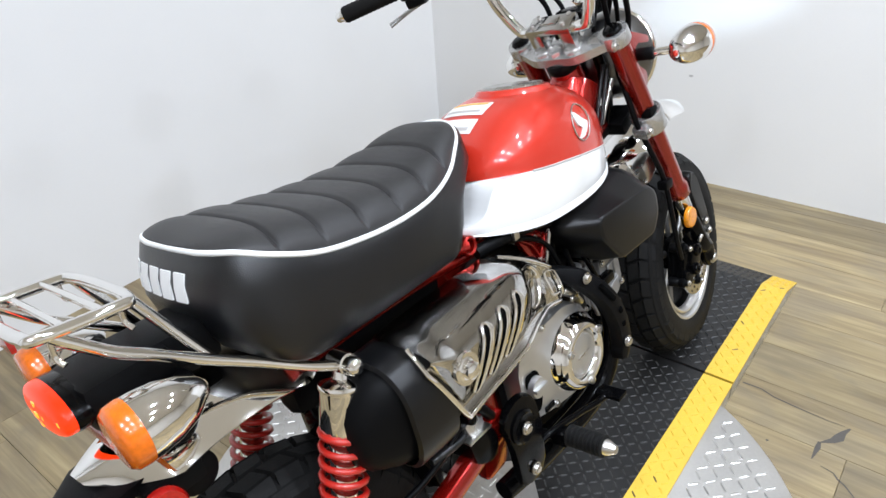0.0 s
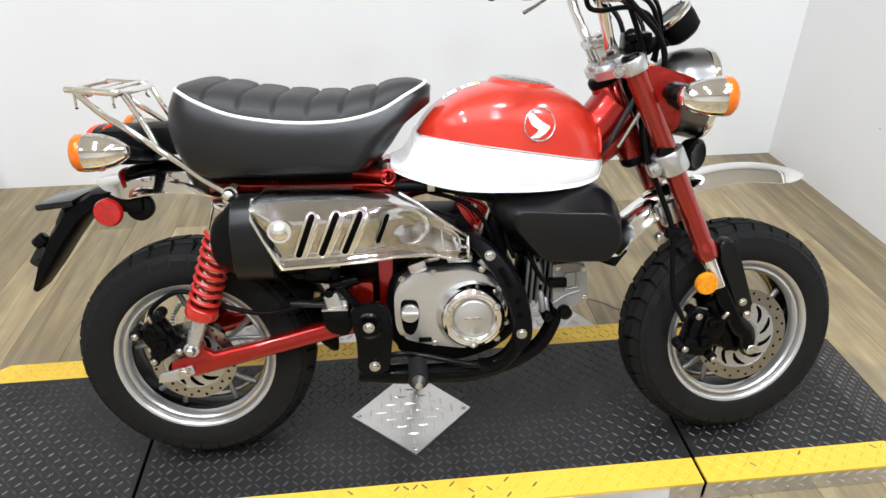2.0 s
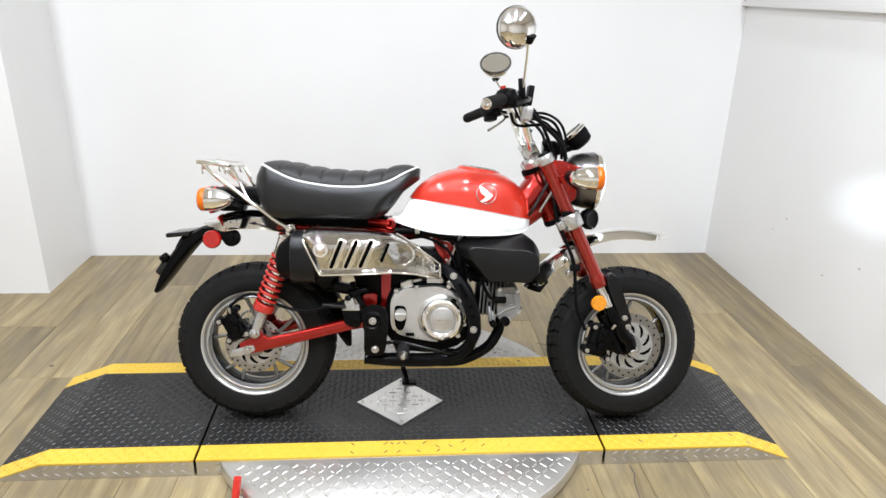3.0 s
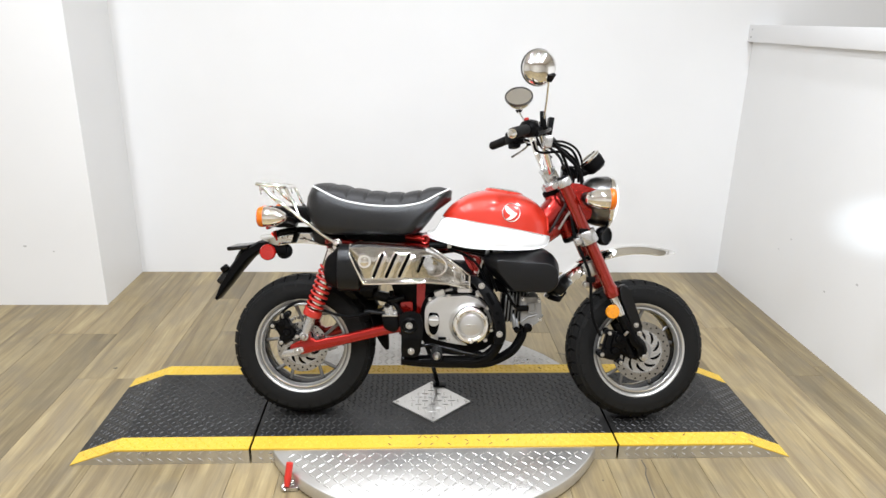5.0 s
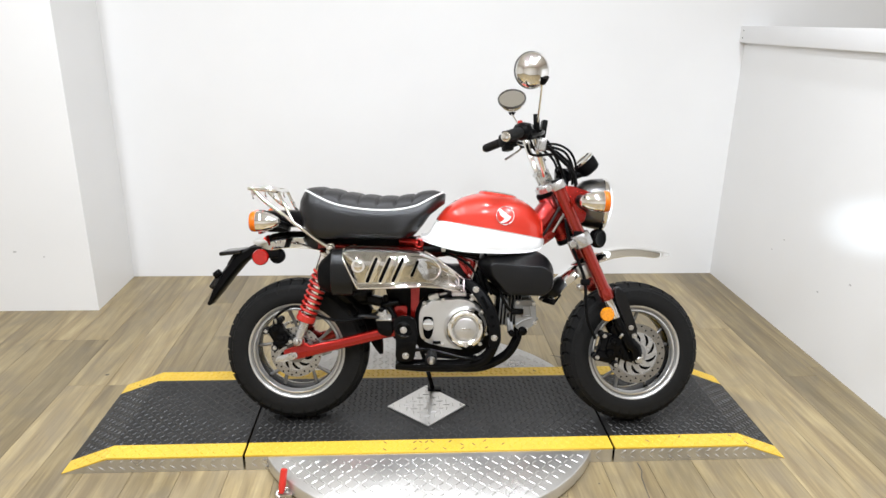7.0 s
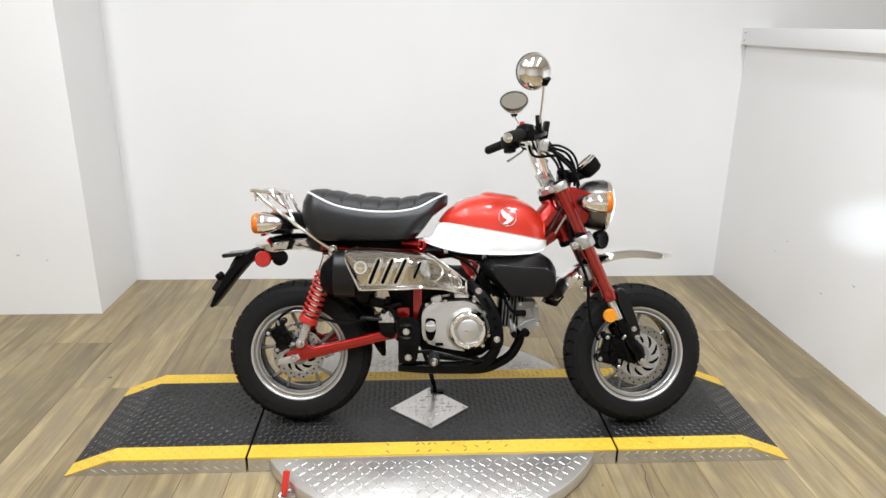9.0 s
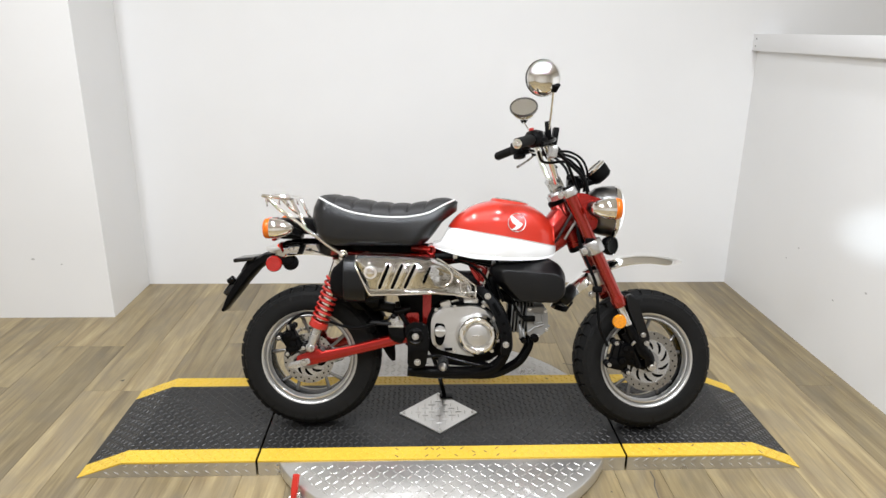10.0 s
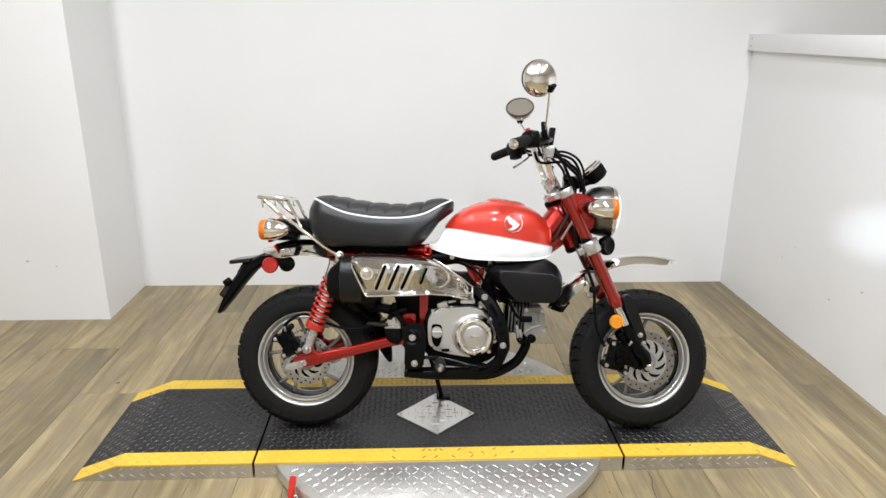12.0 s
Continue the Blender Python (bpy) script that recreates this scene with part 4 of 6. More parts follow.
bm = B()
NX, NV = 56, 40
grid = []
for i in range(NX + 1):
    x = TX0 + (0.842 - TX0) * (0.5 - 0.5 * math.cos(math.pi * i / NX))
    grid.append([bm.verts.new(tank_up(x, j / NV)) for j in range(NV + 1)])
for a, b in zip(grid, grid[1:]):
    for j in range(NV):
        bm.faces.new((a[j], b[j], b[j + 1], a[j + 1]))
bm.faces.new(grid[-1])
bmesh.ops.remove_doubles(bm, verts=bm.verts, dist=1e-5)
tank = part("fuel_tank", bm, RED, bike, "candy red fuel tank with white lower half", angle=50)
bm = B()
rings = []
for i in range(70):
    x = 0.43 + (0.844 - 0.43) * (0.5 - 0.5 * math.cos(math.pi * i / 69))
    w, zs, zl = wtank(x), min(zseam(x), zpanel(x)), zlow(x)
    h = zs - zl
    prof = [(1.0, 0.0), (1.015, 0.10), (1.018, 0.35), (1.012, 0.62), (0.995, 0.80), (0.985, 0.86), (1.005, 0.90), (1.02, 0.94), (1.02, 0.985), (0.98, 1.0), (0.6, 1.0)]
    half = [Vector((x, -w * a, zs - h * b)) for a, b in prof]
    rings.append(half + [Vector((p.x, -p.y, p.z)) for p in reversed(half)])
rings_mesh(bm, rings)
part("lower_panel", bm, WHITE, tank, "white lower tank half", angle=40)
bm = B()
for s in (-1, 1):
    tube(bm, [(x, s * wtank(x) * 1.006, zseam(x)) for x in np.linspace(0.555, 0.837, 14)], 0.0016, 6, 2)
part("pinstripe", bm, DECALGREY, tank, "thin grey stripe")
bm = B()
tube(bm, [tank_up(0.832, 0.03 + 0.94 * k / 20) + Vector((0.002, 0, 0)) for k in range(21)], 0.0032, 8, 1)
part("front_lip", bm, RED, tank)
bm = B()
m = Matrix.Translation((0.692, 0, 0.7855)) @ pose(0, 0, 0, 0, 8.5)
lathe(bm, [(0.0, 0.0065), (0.030, 0.0065), (0.038, 0.0045), (0.044, 0.0065), (0.051, 0.0058), (0.054, 0.003), (0.054, -0.004)], m, 48)
cap = part("fuel_cap", bm, DISH, tank, "flat satin metal fuel cap")
bm = B()
lathe(bm, [(0.0535, -0.001), (0.0555, 0.0018), (0.0605, 0.0020), (0.0635, 0.0), (0.0665, -0.005), (0.072, -0.012), (0.080, -0.020)], m, 48)
part("filler_collar", bm, RED, tank, "raised red filler collar")


def on_tank(x, z, side, lift):
    """A place on the tank's right or left cheek at that height."""
    v = 0.0
    for k in range(60):
        v = k / 120
        if tank_up(x, v).z >= z:
            break
    p = tank_up(x, v)
    e = 1e-3
    n = (tank_up(x + e, v) - p).cross(tank_up(x, v + e) - p).normalized()
    if n.y > 0:
        n = -n
    p = Vector((x, p.y, z)) + n * lift
    return Vector((p.x, p.y * -side, p.z))


def badge(side):
    cx, cz, R = 0.705, 0.717, 0.0290
    bm = B()
    ring = [on_tank(cx + R * math.cos(a), cz + R * math.sin(a), side, 0.0015) for a in (2 * math.pi * k / 40 for k in range(40))]
    tube(bm, ring, 0.0014, 8, 1, closed=True)
    b = part("badge", bm, DISH, tank, "round emblem with a plain pale wing shape")
    wing = round_outline([(-0.0185, 0.0205), (-0.0105, 0.0178), (0.0025, 0.0052), (0.0172, -0.0038), (0.0088, -0.0140), (-0.0020, -0.0205), (-0.0160, -0.0205), (-0.0068, -0.0140), (-0.0010, -0.0080), (-0.0130, 0.0), (-0.0172, 0.0105)], 0.003, 3)
    bm = B()
    a = [bm.verts.new(on_tank(cx + u * 1.18, cz + w * 1.12, side, 0.003)) for u, w in wing]
    c = [bm.verts.new(on_tank(cx + u * 1.18, cz + w * 1.12, side, -0.001)) for u, w in wing]
    bm.faces.new(a)
    for i in range(len(a)):
        bm.faces.new((a[i], a[i - 1], c[i - 1], c[i]))
    part("wing", bm, PIPING, b, "pale wing shape", smooth=False)


mirrored(lambda s: badge(-s))


def tank_patch(x0, x1, v0, v1, mat, lift, parent, name, label=""):
    bm = B()
    n = 6
    g = []
    for i in range(n + 1):
        row = []
        for j in range(n + 1):
            x, v = x0 + (x1 - x0) * i / n, v0 + (v1 - v0) * j / n
            p = tank_up(x, v)
            nn = (tank_up(x + 1e-3, v) - p).cross(tank_up(x, v + 1e-3) - p).normalized()
            if nn.z < 0:
                nn = -nn
            row.append(bm.verts.new(p + nn * lift))
        g.append(row)
    for a, b in zip(g, g[1:]):
        for j in range(n):
            bm.faces.new((a[j], b[j], b[j + 1], a[j + 1]))
    return part(name, bm, mat, parent, label)


label = tank_patch(0.572, 0.607, 0.46, 0.640, DECAL, 0.0008, tank, "warning_label", "white warning label with unreadable print")
tank_patch(0.579, 0.585, 0.48, 0.625, DECALGREY, 0.0014, label, "print_bar")
tank_patch(0.600, 0.605, 0.475, 0.625, DECALWARM, 0.0014, label, "print_bar")
label = tank_patch(0.536, 0.563, 0.46, 0.585, DECAL, 0.0008, tank, "warning_label", "white warning label with unreadable print")
tank_patch(0.541, 0.547, 0.48, 0.57, DECALGREY, 0.0014, label, "print_bar")

# side box (air cleaner cover)
bm = B()
outer = round_outline([(0.612, 0.560), (0.640, 0.580), (0.735, 0.586), (0.818, 0.596), (0.851, 0.580), (0.872, 0.545), (0.872, 0.478), (0.842, 0.450), (0.712, 0.452), (0.640, 0.515)], 0.018, 5)
face = round_outline([(0.656, 0.556), (0.666, 0.566), (0.75, 0.560), (0.828, 0.556), (0.848, 0.546), (0.860, 0.530), (0.862, 0.492), (0.838, 0.459), (0.714, 0.464), (0.660, 0.528)], 0.012, 5)
rings = []
for y, f, g in ((0.10, 0, 0.80), (0.085, 0, 0.97), (0.0, 0, 1.0), (-0.088, 0, 1.0), (-0.100, 0.06, 1.0), (-0.112, 0.24, 1.0), (-0.140, 0.84, 1.0), (-0.148, 0.97, 1.0), (-0.152, 1.0, 0.98), (-0.153, 1.0, 0.92)):
    ring = [(a[0] + (b[0] - a[0]) * f, a[1] + (b[1] - a[1]) * f) for a, b in zip(outer, face)]
    rings.append([(0.755 + (x - 0.755) * g, y, 0.525 + (z - 0.525) * g) for x, z in ring])
rings_mesh(bm, rings)
part("air_box", bm, BOX, bike, "matt black plastic side box", angle=62)

# exhaust
bm = B()
ghigh = curve1([0.187, 0.196, 0.23, 0.30, 0.38, 0.425, 0.47, 0.52, 0.574], [0.610, 0.614, 0.615, 0.613, 0.608, 0.602, 0.582, 0.548, 0.506])
gout = curve1([0.0, 0.045, 0.10, 0.20, 0.40, 0.55, 0.66, 0.76, 0.85, 0.92, 0.97, 1.0], [0.199, 0.1955, 0.1925, 0.197, 0.206, 0.2105, 0.2105, 0.203, 0.187, 0.166, 0.142, 0.112])
gin = curve1([0.187, 0.23, 0.26, 0.30, 0.335, 0.373, 0.42, 0.47, 0.52, 0.574], [0.0, 0.003, 0.007, 0.0115, 0.0155, 0.021, 0.027, 0.033, 0.028, 0.006])
gz = curve1([0.0, 0.66, 0.76, 0.85, 0.92, 0.97, 1.0], [0.0, 0.70, 0.805, 0.905, 0.968, 0.996, 1.0])


def shell(x, t):
    lo = float(np.interp(x, [0.187, 0.231, 0.434, 0.497, 0.547, 0.574], [0.578, 0.486, 0.489, 0.482, 0.470, 0.464]))
    hi = ghigh(x)
    out = gout(t)
    k = min(max((x - 0.40) / 0.12, 0.0), 1.0)
    k = k * k * (3 - 2 * k)
    out = out * (1 - k) + k * (0.211 - 0.026 * t * t)
    z = lo + (hi - lo) * (gz(t) * (1 - k) + t * k)
    f = max(0.0, (x - 0.385) / 0.189)
    out -= (0.094 - 0.012 * t) * f ** 1.5
    out += 0.010 * math.exp(-((x - 0.540) / 0.022) ** 2) - 0.012 * math.exp(-((x - 0.455) / 0.030) ** 2) * math.sin(math.pi * min(1, max(0, (t - 0.12) / 0.8))) ** 2
    out -= 0.006 * max(0, (0.205 - x) / 0.02) ** 2 + gin(x) * (1 - 0.5 * max(0, t - 0.7) / 0.3)
    return Vector((x, -out, z))


NX, NT = 110, 44
g = [[bm.verts.new(shell(0.187 + (0.574 - 0.187) * i / NX, j / NT)) for j in range(NT + 1)] for i in range(NX + 1)]
for a, b in zip(g, g[1:]):
    for j in range(NT):
        bm.faces.new((a[j], b[j], b[j + 1], a[j + 1]))
got = bmesh.ops.solidify(bm, geom=bm.faces[:], thickness=0.003)
guard = part("exhaust_guard", bm, CHROME, bike, "polished chrome exhaust heat guard with slots", angle=70)
bm = B()
rim = [shell(0.187, 0.9)] + [shell(0.187 + 0.387 * i / 60, 0.0) for i in range(61)] + [shell(0.574, 0.25 * i) for i in range(1, 5)] + [shell(0.574 - 0.13 * i / 14, 1.0) for i in range(1, 15)]
tube(bm, [p + Vector((0, -0.001, 0)) for p in rim], 0.0036, 8, 1)
part("guard_edge", bm, CHROME, guard, "rolled chrome edge")


def guard_y(x, z):
    a, b = 0.0, 1.0
    for _ in range(24):
        mid = (a + b) / 2
        if shell(x, mid).z < z:
            a = mid
        else:
            b = mid
    return shell(x, a).y


# The last, thin slot is a painted shadow line.
for a, b in (((0.292, 0.580), (0.263, 0.509)), ((0.334, 0.580), (0.303, 0.509)), ((0.375, 0.579), (0.344, 0.510)), ((0.422, 0.571), (0.404, 0.525))):
    d = Vector((b[0] - a[0], 0, b[1] - a[1]))
    n = Vector((d.z, 0, -d.x)).normalized()
    w = 0.0076 if a[0] < 0.4 else 0.0046
    pa = Vector((a[0], 0, a[1]))
    u = d.normalized()
    one, two = [], []
    whole = d.length + 2 * w
    runs = [0, 0.06 * w, 0.25 * w, 0.6 * w, w] + [w + d.length * k / 8 for k in range(1, 8)] + [whole - q for q in (w, 0.6 * w, 0.25 * w, 0.06 * w, 0)]
    for s in runs:
        near = min(s, whole - s, w)
        e = math.sqrt(max(0.0, w * w - (w - near) ** 2))
        c = pa + u * (s - w)
        one.append(c + n * e)
        two.append(c - n * e)
    lift = lambda p, d: Vector((p.x, guard_y(p.x, p.z) - d, p.z))
    bm = B()
    thick = 0.0030 if a[0] < 0.4 else 0.0008
    ring = [lift(p, 0.0030) for p in one + two[-2:0:-1]]
    tube(bm, ring, thick, 8, 1, closed=True, flat=0.8)
    if a[0] < 0.4:
        side = [lift(p - n * 0.0042, 0.0012) for p in two[1:-1]]
        tube(bm, side, [0.0016, 0.0042, 0.0050, 0.0050, 0.0042, 0.0016], 8, 1, flat=0.8)
    slot = part("slot_rim", bm, CHROME, guard, "pressed chrome slot rim")
    # Black strip laid on the uncut guard as the slot's inner shade.
    bm = B()
    va, vb = [bm.verts.new(lift(p, 0.0042)) for p in one], [bm.verts.new(lift(p, 0.0042)) for p in two]
    for k in range(len(va) - 1):
        bm.faces.new((va[k], va[k + 1], vb[k + 1], vb[k]))
    bmesh.ops.remove_doubles(bm, verts=bm.verts, dist=1e-6)
    part("slot", bm, DARK, slot, "black strip for the shade in a slot", smooth=False)
bm = B()
m = Matrix.Translation((0.236, -0.209, 0.560)) @ YAXIS
lathe(bm, [(0.022, -0.002), (0.021, 0.002), (0.015, 0.001), (0.012, 0.003), (0.011, 0.012), (0.006, 0.015), (0.0, 0.015)], m, 28)
part("guard_bolt", bm, CHROME, guard, "chrome cap bolt in a dish")
bm = B()
tube(bm, [(x, guard_y(x, z) - 0.001, z) for x, z in ((0.440, 0.584), (0.470, 0.572), (0.490, 0.553), (0.494, 0.536), (0.487, 0.520), (0.472, 0.510), (0.456, 0.510))], [0.0012, 0.0026, 0.0050, 0.0062, 0.0054, 0.0034, 0.0012], 12)
part("pressed_rib", bm, CHROME, guard, "pressed chrome rib")
bm = B()
tube(bm, [(x, guard_y(x, z) - 0.001, z) for x, z in smooth_outline([(0.522, 0.532), (0.536, 0.528), (0.552, 0.514), (0.557, 0.500), (0.555, 0.486), (0.540, 0.487), (0.526, 0.492), (0.523, 0.510)], 2)], 0.0026, 8, 1, closed=True)
part("pressed_panel", bm, CHROME, guard, "pressed chrome panel rim")

bm = B()
rings = []


def muff(a, b):
    """A rounded section with a flat outer face and a corner low on the outside."""
    y = math.copysign(abs(a) ** 0.72, a)
    z = math.copysign(abs(b) ** 0.80, b)
    low = max(0.0, -z) * max(0.0, -y)
    return y * (1 + 0.10 * low), z * (1 + 0.22 * low)


oval = [(math.cos(2 * math.pi * k / 28), math.sin(2 * math.pi * k / 28)) for k in range(28)]
for x, zc, hz, yc, hy in ((0.096, 0.520, 0.018, -0.112, 0.023), (0.099, 0.520, 0.032, -0.112, 0.035), (0.108, 0.522, 0.046, -0.114, 0.043), (0.138, 0.530, 0.064, -0.121, 0.054), (0.165, 0.533, 0.069, -0.128, 0.060),
                          (0.20, 0.534, 0.068, -0.132, 0.062), (0.34, 0.542, 0.053, -0.122, 0.046), (0.46, 0.540, 0.040, -0.105, 0.030), (0.55, 0.520, 0.022, -0.085, 0.018)):
    rings.append([(x, yc + hy * muff(a, b)[0], zc + hz * muff(a, b)[1]) for a, b in oval])
rings_mesh(bm, rings)
muffler = part("muffler", bm, BLACK, bike, "black oval silencer", angle=40)
bm = B()
rings = []
for x, f in ((0.146, 0.97), (0.149, 1.045), (0.190, 1.06), (0.215, 1.06), (0.218, 1.0)):
    rings.append([(x, -0.131 + 0.063 * f * muff(a, b)[0], 0.533 + 0.069 * f * muff(a, b)[1]) for a, b in oval])
rings_mesh(bm, rings, cap=False)
part("band", bm, BOX, muffler, "satin black sleeve")
bm = B()
tube(bm, [(0.535, -0.055, 0.505), (0.585, -0.078, 0.492), (0.635, -0.115, 0.455), (0.668, -0.13, 0.395), (0.681, -0.127, 0.335), (0.672, -0.12, 0.28), (0.635, -0.11, 0.232), (0.56, -0.105, 0.214), (0.44, -0.10, 0.212), (0.35, -0.095, 0.215)],
     [0.016, 0.016, 0.016, 0.016, 0.016, 0.017, 0.020, 0.021, 0.021, 0.018], 14)
pipe = part("exhaust_pipe", bm, GLOSS, bike, "black exhaust pipe")
bm = B()
spine = catmull([(0.566, -0.078, 0.500), (0.606, -0.122, 0.480), (0.643, -0.148, 0.433), (0.668, -0.154, 0.375), (0.677, -0.152, 0.318), (0.668, -0.148, 0.285)], 6)
rings = []
for i, p in enumerate(spine):
    d = (spine[min(i + 1, len(spine) - 1)] - spine[max(i - 1, 0)]).normalized()
    n = Vector((-d.z, 0, d.x))
    f = i / (len(spine) - 1)
    w = 0.019 * min(1, 0.55 + 4 * f, 0.6 + 5 * (1 - f)) * (1.1 - 0.15 * f)
    rings.append([p + n * w * a + Vector((0, b, 0)) for a, b in ((-1, 0.016), (-1, 0.002), (-0.8, -0.006), (0, -0.009), (0.8, -0.006), (1, 0.002), (1, 0.016))])
rings_mesh(bm, rings)
shield = part("pipe_shield", bm, BLACK, pipe, "matt black pipe heat shield")
bolts(shield, [(0.612, -0.139, 0.477), (0.672, -0.162, 0.322)], 1.1)
# Black bars on the solid shield stand in for the shade inside its slots.
for a, b in (((0.630, -0.152, 0.456), (0.650, -0.163, 0.420)), ((0.662, -0.163, 0.395), (0.665, -0.163, 0.387)), ((0.668, -0.162, 0.365), (0.669, -0.162, 0.357))):
    bm = B()
    tube(bm, [a, b], 0.005, 8, smooth_path=False, flat=0.5)
    part("shield_slot", bm, DARK, shield)

bm = B()
tube(bm, [(0.775, -0.02, 0.35), (0.765, -0.035, 0.315), (0.757, -0.045, 0.285), (0.725, -0.055, 0.240), (0.66, -0.06, 0.205), (0.60, -0.065, 0.197), (0.52, -0.065, 0.200)], 0.0165, 12)
part("down_tube", bm, GLOSS, pipe, "black lower pipe")

# engine
bm = B()
prism(bm, round_outline([(0.415, 0.275), (0.41, 0.40), (0.45, 0.448), (0.60, 0.452), (0.68, 0.42), (0.70, 0.33), (0.66, 0.26), (0.56, 0.225), (0.45, 0.235)], 0.03), -0.075, 0.10, 0.012)
block(bm, (0.60, 0.0, 0.452), (0.12, 0.10, 0.03), 0.006)
engine = part("engine", bm, BLACK, bike, "small black and silver horizontal engine")
bm = B()
prism(bm, round_outline([(0.428, 0.318), (0.426, 0.395), (0.450, 0.432), (0.52, 0.436), (0.575, 0.440), (0.632, 0.415), (0.650, 0.345), (0.628, 0.288), (0.575, 0.268), (0.50, 0.280), (0.445, 0.294)], 0.024, 5), -0.110, -0.07, 0.010, 3)
part("crankcase_cover", bm, ALU, engine, "silver cast clutch cover")
bm = B()
m = Matrix.Translation((0.581, 0, 0.343)) @ YAXIS
lathe(bm, [(0.074, 0.100), (0.072, 0.112), (0.066, 0.120), (0.064, 0.126), (0.060, 0.134), (0.052, 0.137), (0.045, 0.135), (0.041, 0.128), (0.039, 0.122), (0.0, 0.122)], m, 56)
part("clutch_ring", bm, CHROME, engine, "polished chrome clutch ring")
bm = B()
lathe(bm, [(0.040, 0.121), (0.038, 0.127), (0.034, 0.129), (0.0, 0.1295)], m, 48)
part("clutch_cap", bm, ALU, engine, "brushed silver round cap")
bm = B()
block(bm, (0.581, -0.1298, 0.343), (0.034, 0.001, 0.005), 0.0002, None, 1)
part("lettering", bm, DISH, engine, "faint engraved lettering bar")
for a in (150, 30, 270):
    x, z = 0.581 + 0.052 * math.cos(radians(a)), 0.343 + 0.052 * math.sin(radians(a))
    bm = B()
    lathe(bm, [(0.0075, 0.130), (0.0075, 0.140), (0.004, 0.141), (0.004, 0.136), (0.0, 0.136)], Matrix.Translation((x, 0, z)) @ YAXIS, 16)
    part("ring_bolt", bm, DISH, engine)
# No hollow here: a thin black patch paints the recess's shade.
bm = B()
prism(bm, smooth_outline([(0.440, 0.374), (0.457, 0.380), (0.472, 0.374), (0.475, 0.345), (0.468, 0.314), (0.455, 0.305), (0.442, 0.322)], 4), -0.113, -0.108, 0.001)
well = part("filler_recess", bm, DARK, engine, "dark patch painting the shade of a recess")
bm = B()
lathe(bm, [(0.0190, 0.108), (0.0190, 0.118), (0.0170, 0.123), (0.0, 0.124)], Matrix.Translation((0.457, 0, 0.354)) @ YAXIS, 28)
block(bm, (0.457, -0.124, 0.356), (0.034, 0.012, 0.007), 0.003)
part("oil_filler", bm, ALU, well, "silver oil filler cap")
bolts(engine, [(0.444, -0.112, 0.425), (0.505, -0.112, 0.436), (0.60, -0.112, 0.44), (0.637, -0.112, 0.40), (0.648, -0.112, 0.325), (0.505, -0.112, 0.286), (0.63, -0.112, 0.29)], 0.72)
bm = B()
block(bm, (0.486, -0.111, 0.293), (0.026, 0.004, 0.010), 0.001)
part("inspection_window", bm, GLOSS, engine)
bm = B()
block(bm, (0.475, -0.085, 0.442), (0.035, 0.03, 0.022), 0.004, pose(0, 0, 0, 0, -20))
cyl(bm, (0.485, -0.07, 0.447), (0.520, -0.072, 0.455), 0.008, 12)
block(bm, (0.56, -0.07, 0.452), (0.05, 0.03, 0.016), 0.004)
cyl(bm, (0.598, -0.095, 0.455), (0.63, -0.098, 0.43), 0.009, 12)
cyl(bm, (0.625, -0.09, 0.44), (0.652, -0.09, 0.40), 0.007, 12)
part("clutch_arm", bm, DISH, engine, "metal clutch lever and unions")
# finned cylinder, lying forward
for k in range(7):
    bm = B()
    x = 0.700 + k * 0.0115
    block(bm, (x, 0, 0.392), (0.004, 0.125, 0.104), 0.0015, pose(0, 0, 0, 0, 4), 1)
    part("cooling_fin", bm, CAST, engine)
bm = B()
block(bm, (0.735, 0, 0.392), (0.09, 0.105, 0.104), 0.01)
part("cylinder", bm, GLOSS, engine, "black cylinder")
bm = B()
block(bm, (0.785, 0.01, 0.385), (0.060, 0.11, 0.095), 0.010)
cyl(bm, (0.812, -0.04, 0.365), (0.832, -0.045, 0.361), 0.005, 10)
head_ob = part("cylinder_head", bm, CAST, engine, "grey cast cylinder head")
bm = B()
prism(bm, round_outline([(0.748, 0.430), (0.794, 0.431), (0.817, 0.426), (0.823, 0.359), (0.811, 0.345), (0.780, 0.324), (0.752, 0.336)], 0.006), -0.076, -0.040, 0.003)
tube(bm, [(0.774, -0.077, 0.376), (0.774, -0.077, 0.410), (0.798, -0.077, 0.412), (0.800, -0.077, 0.380)], 0.0035, 8, smooth_path=False, closed=True)
tube(bm, [(0.752, -0.076, 0.345), (0.775, -0.077, 0.362), (0.806, -0.077, 0.372)], 0.0035, 8, smooth_path=False)
part("head_cover", bm, CAST, head_ob, "grey cast side cover")
bolts(head_ob, [(0.757, -0.078, 0.424), (0.811, -0.078, 0.420), (0.816, -0.078, 0.356), (0.786, -0.078, 0.333)], 0.7)
for x, z, rr in ((0.722, 0.412, 0.006), (0.727, 0.350, 0.007), (0.738, 0.334, 0.006)):
    bm = B()
    cyl(bm, (x, -0.06, z + 0.02), (x + 0.005, -0.072, z - 0.025), rr, 10)
    part("cast_rib", bm, CAST, head_ob)
for x, z, rr in ((0.772, 0.330, 0.014), (0.735, 0.322, 0.010)):
    bm = B()
    cyl(bm, (x, -0.055, z), (x + 0.004, -0.092, z - 0.003), rr, 14)
    part("hose_union", bm, GLOSS, head_ob)
bm = B()
block(bm, (0.757, -0.082, 0.394), (0.038, 0.018, 0.020), 0.005)
tube(bm, [(0.745, -0.084, 0.395), (0.725, -0.088, 0.405), (0.70, -0.09, 0.45), (0.68, -0.07, 0.52)], 0.005, 8)
part("spark_plug_cap", bm, GLOSS, engine, "black plug cap and lead")
bm = B()
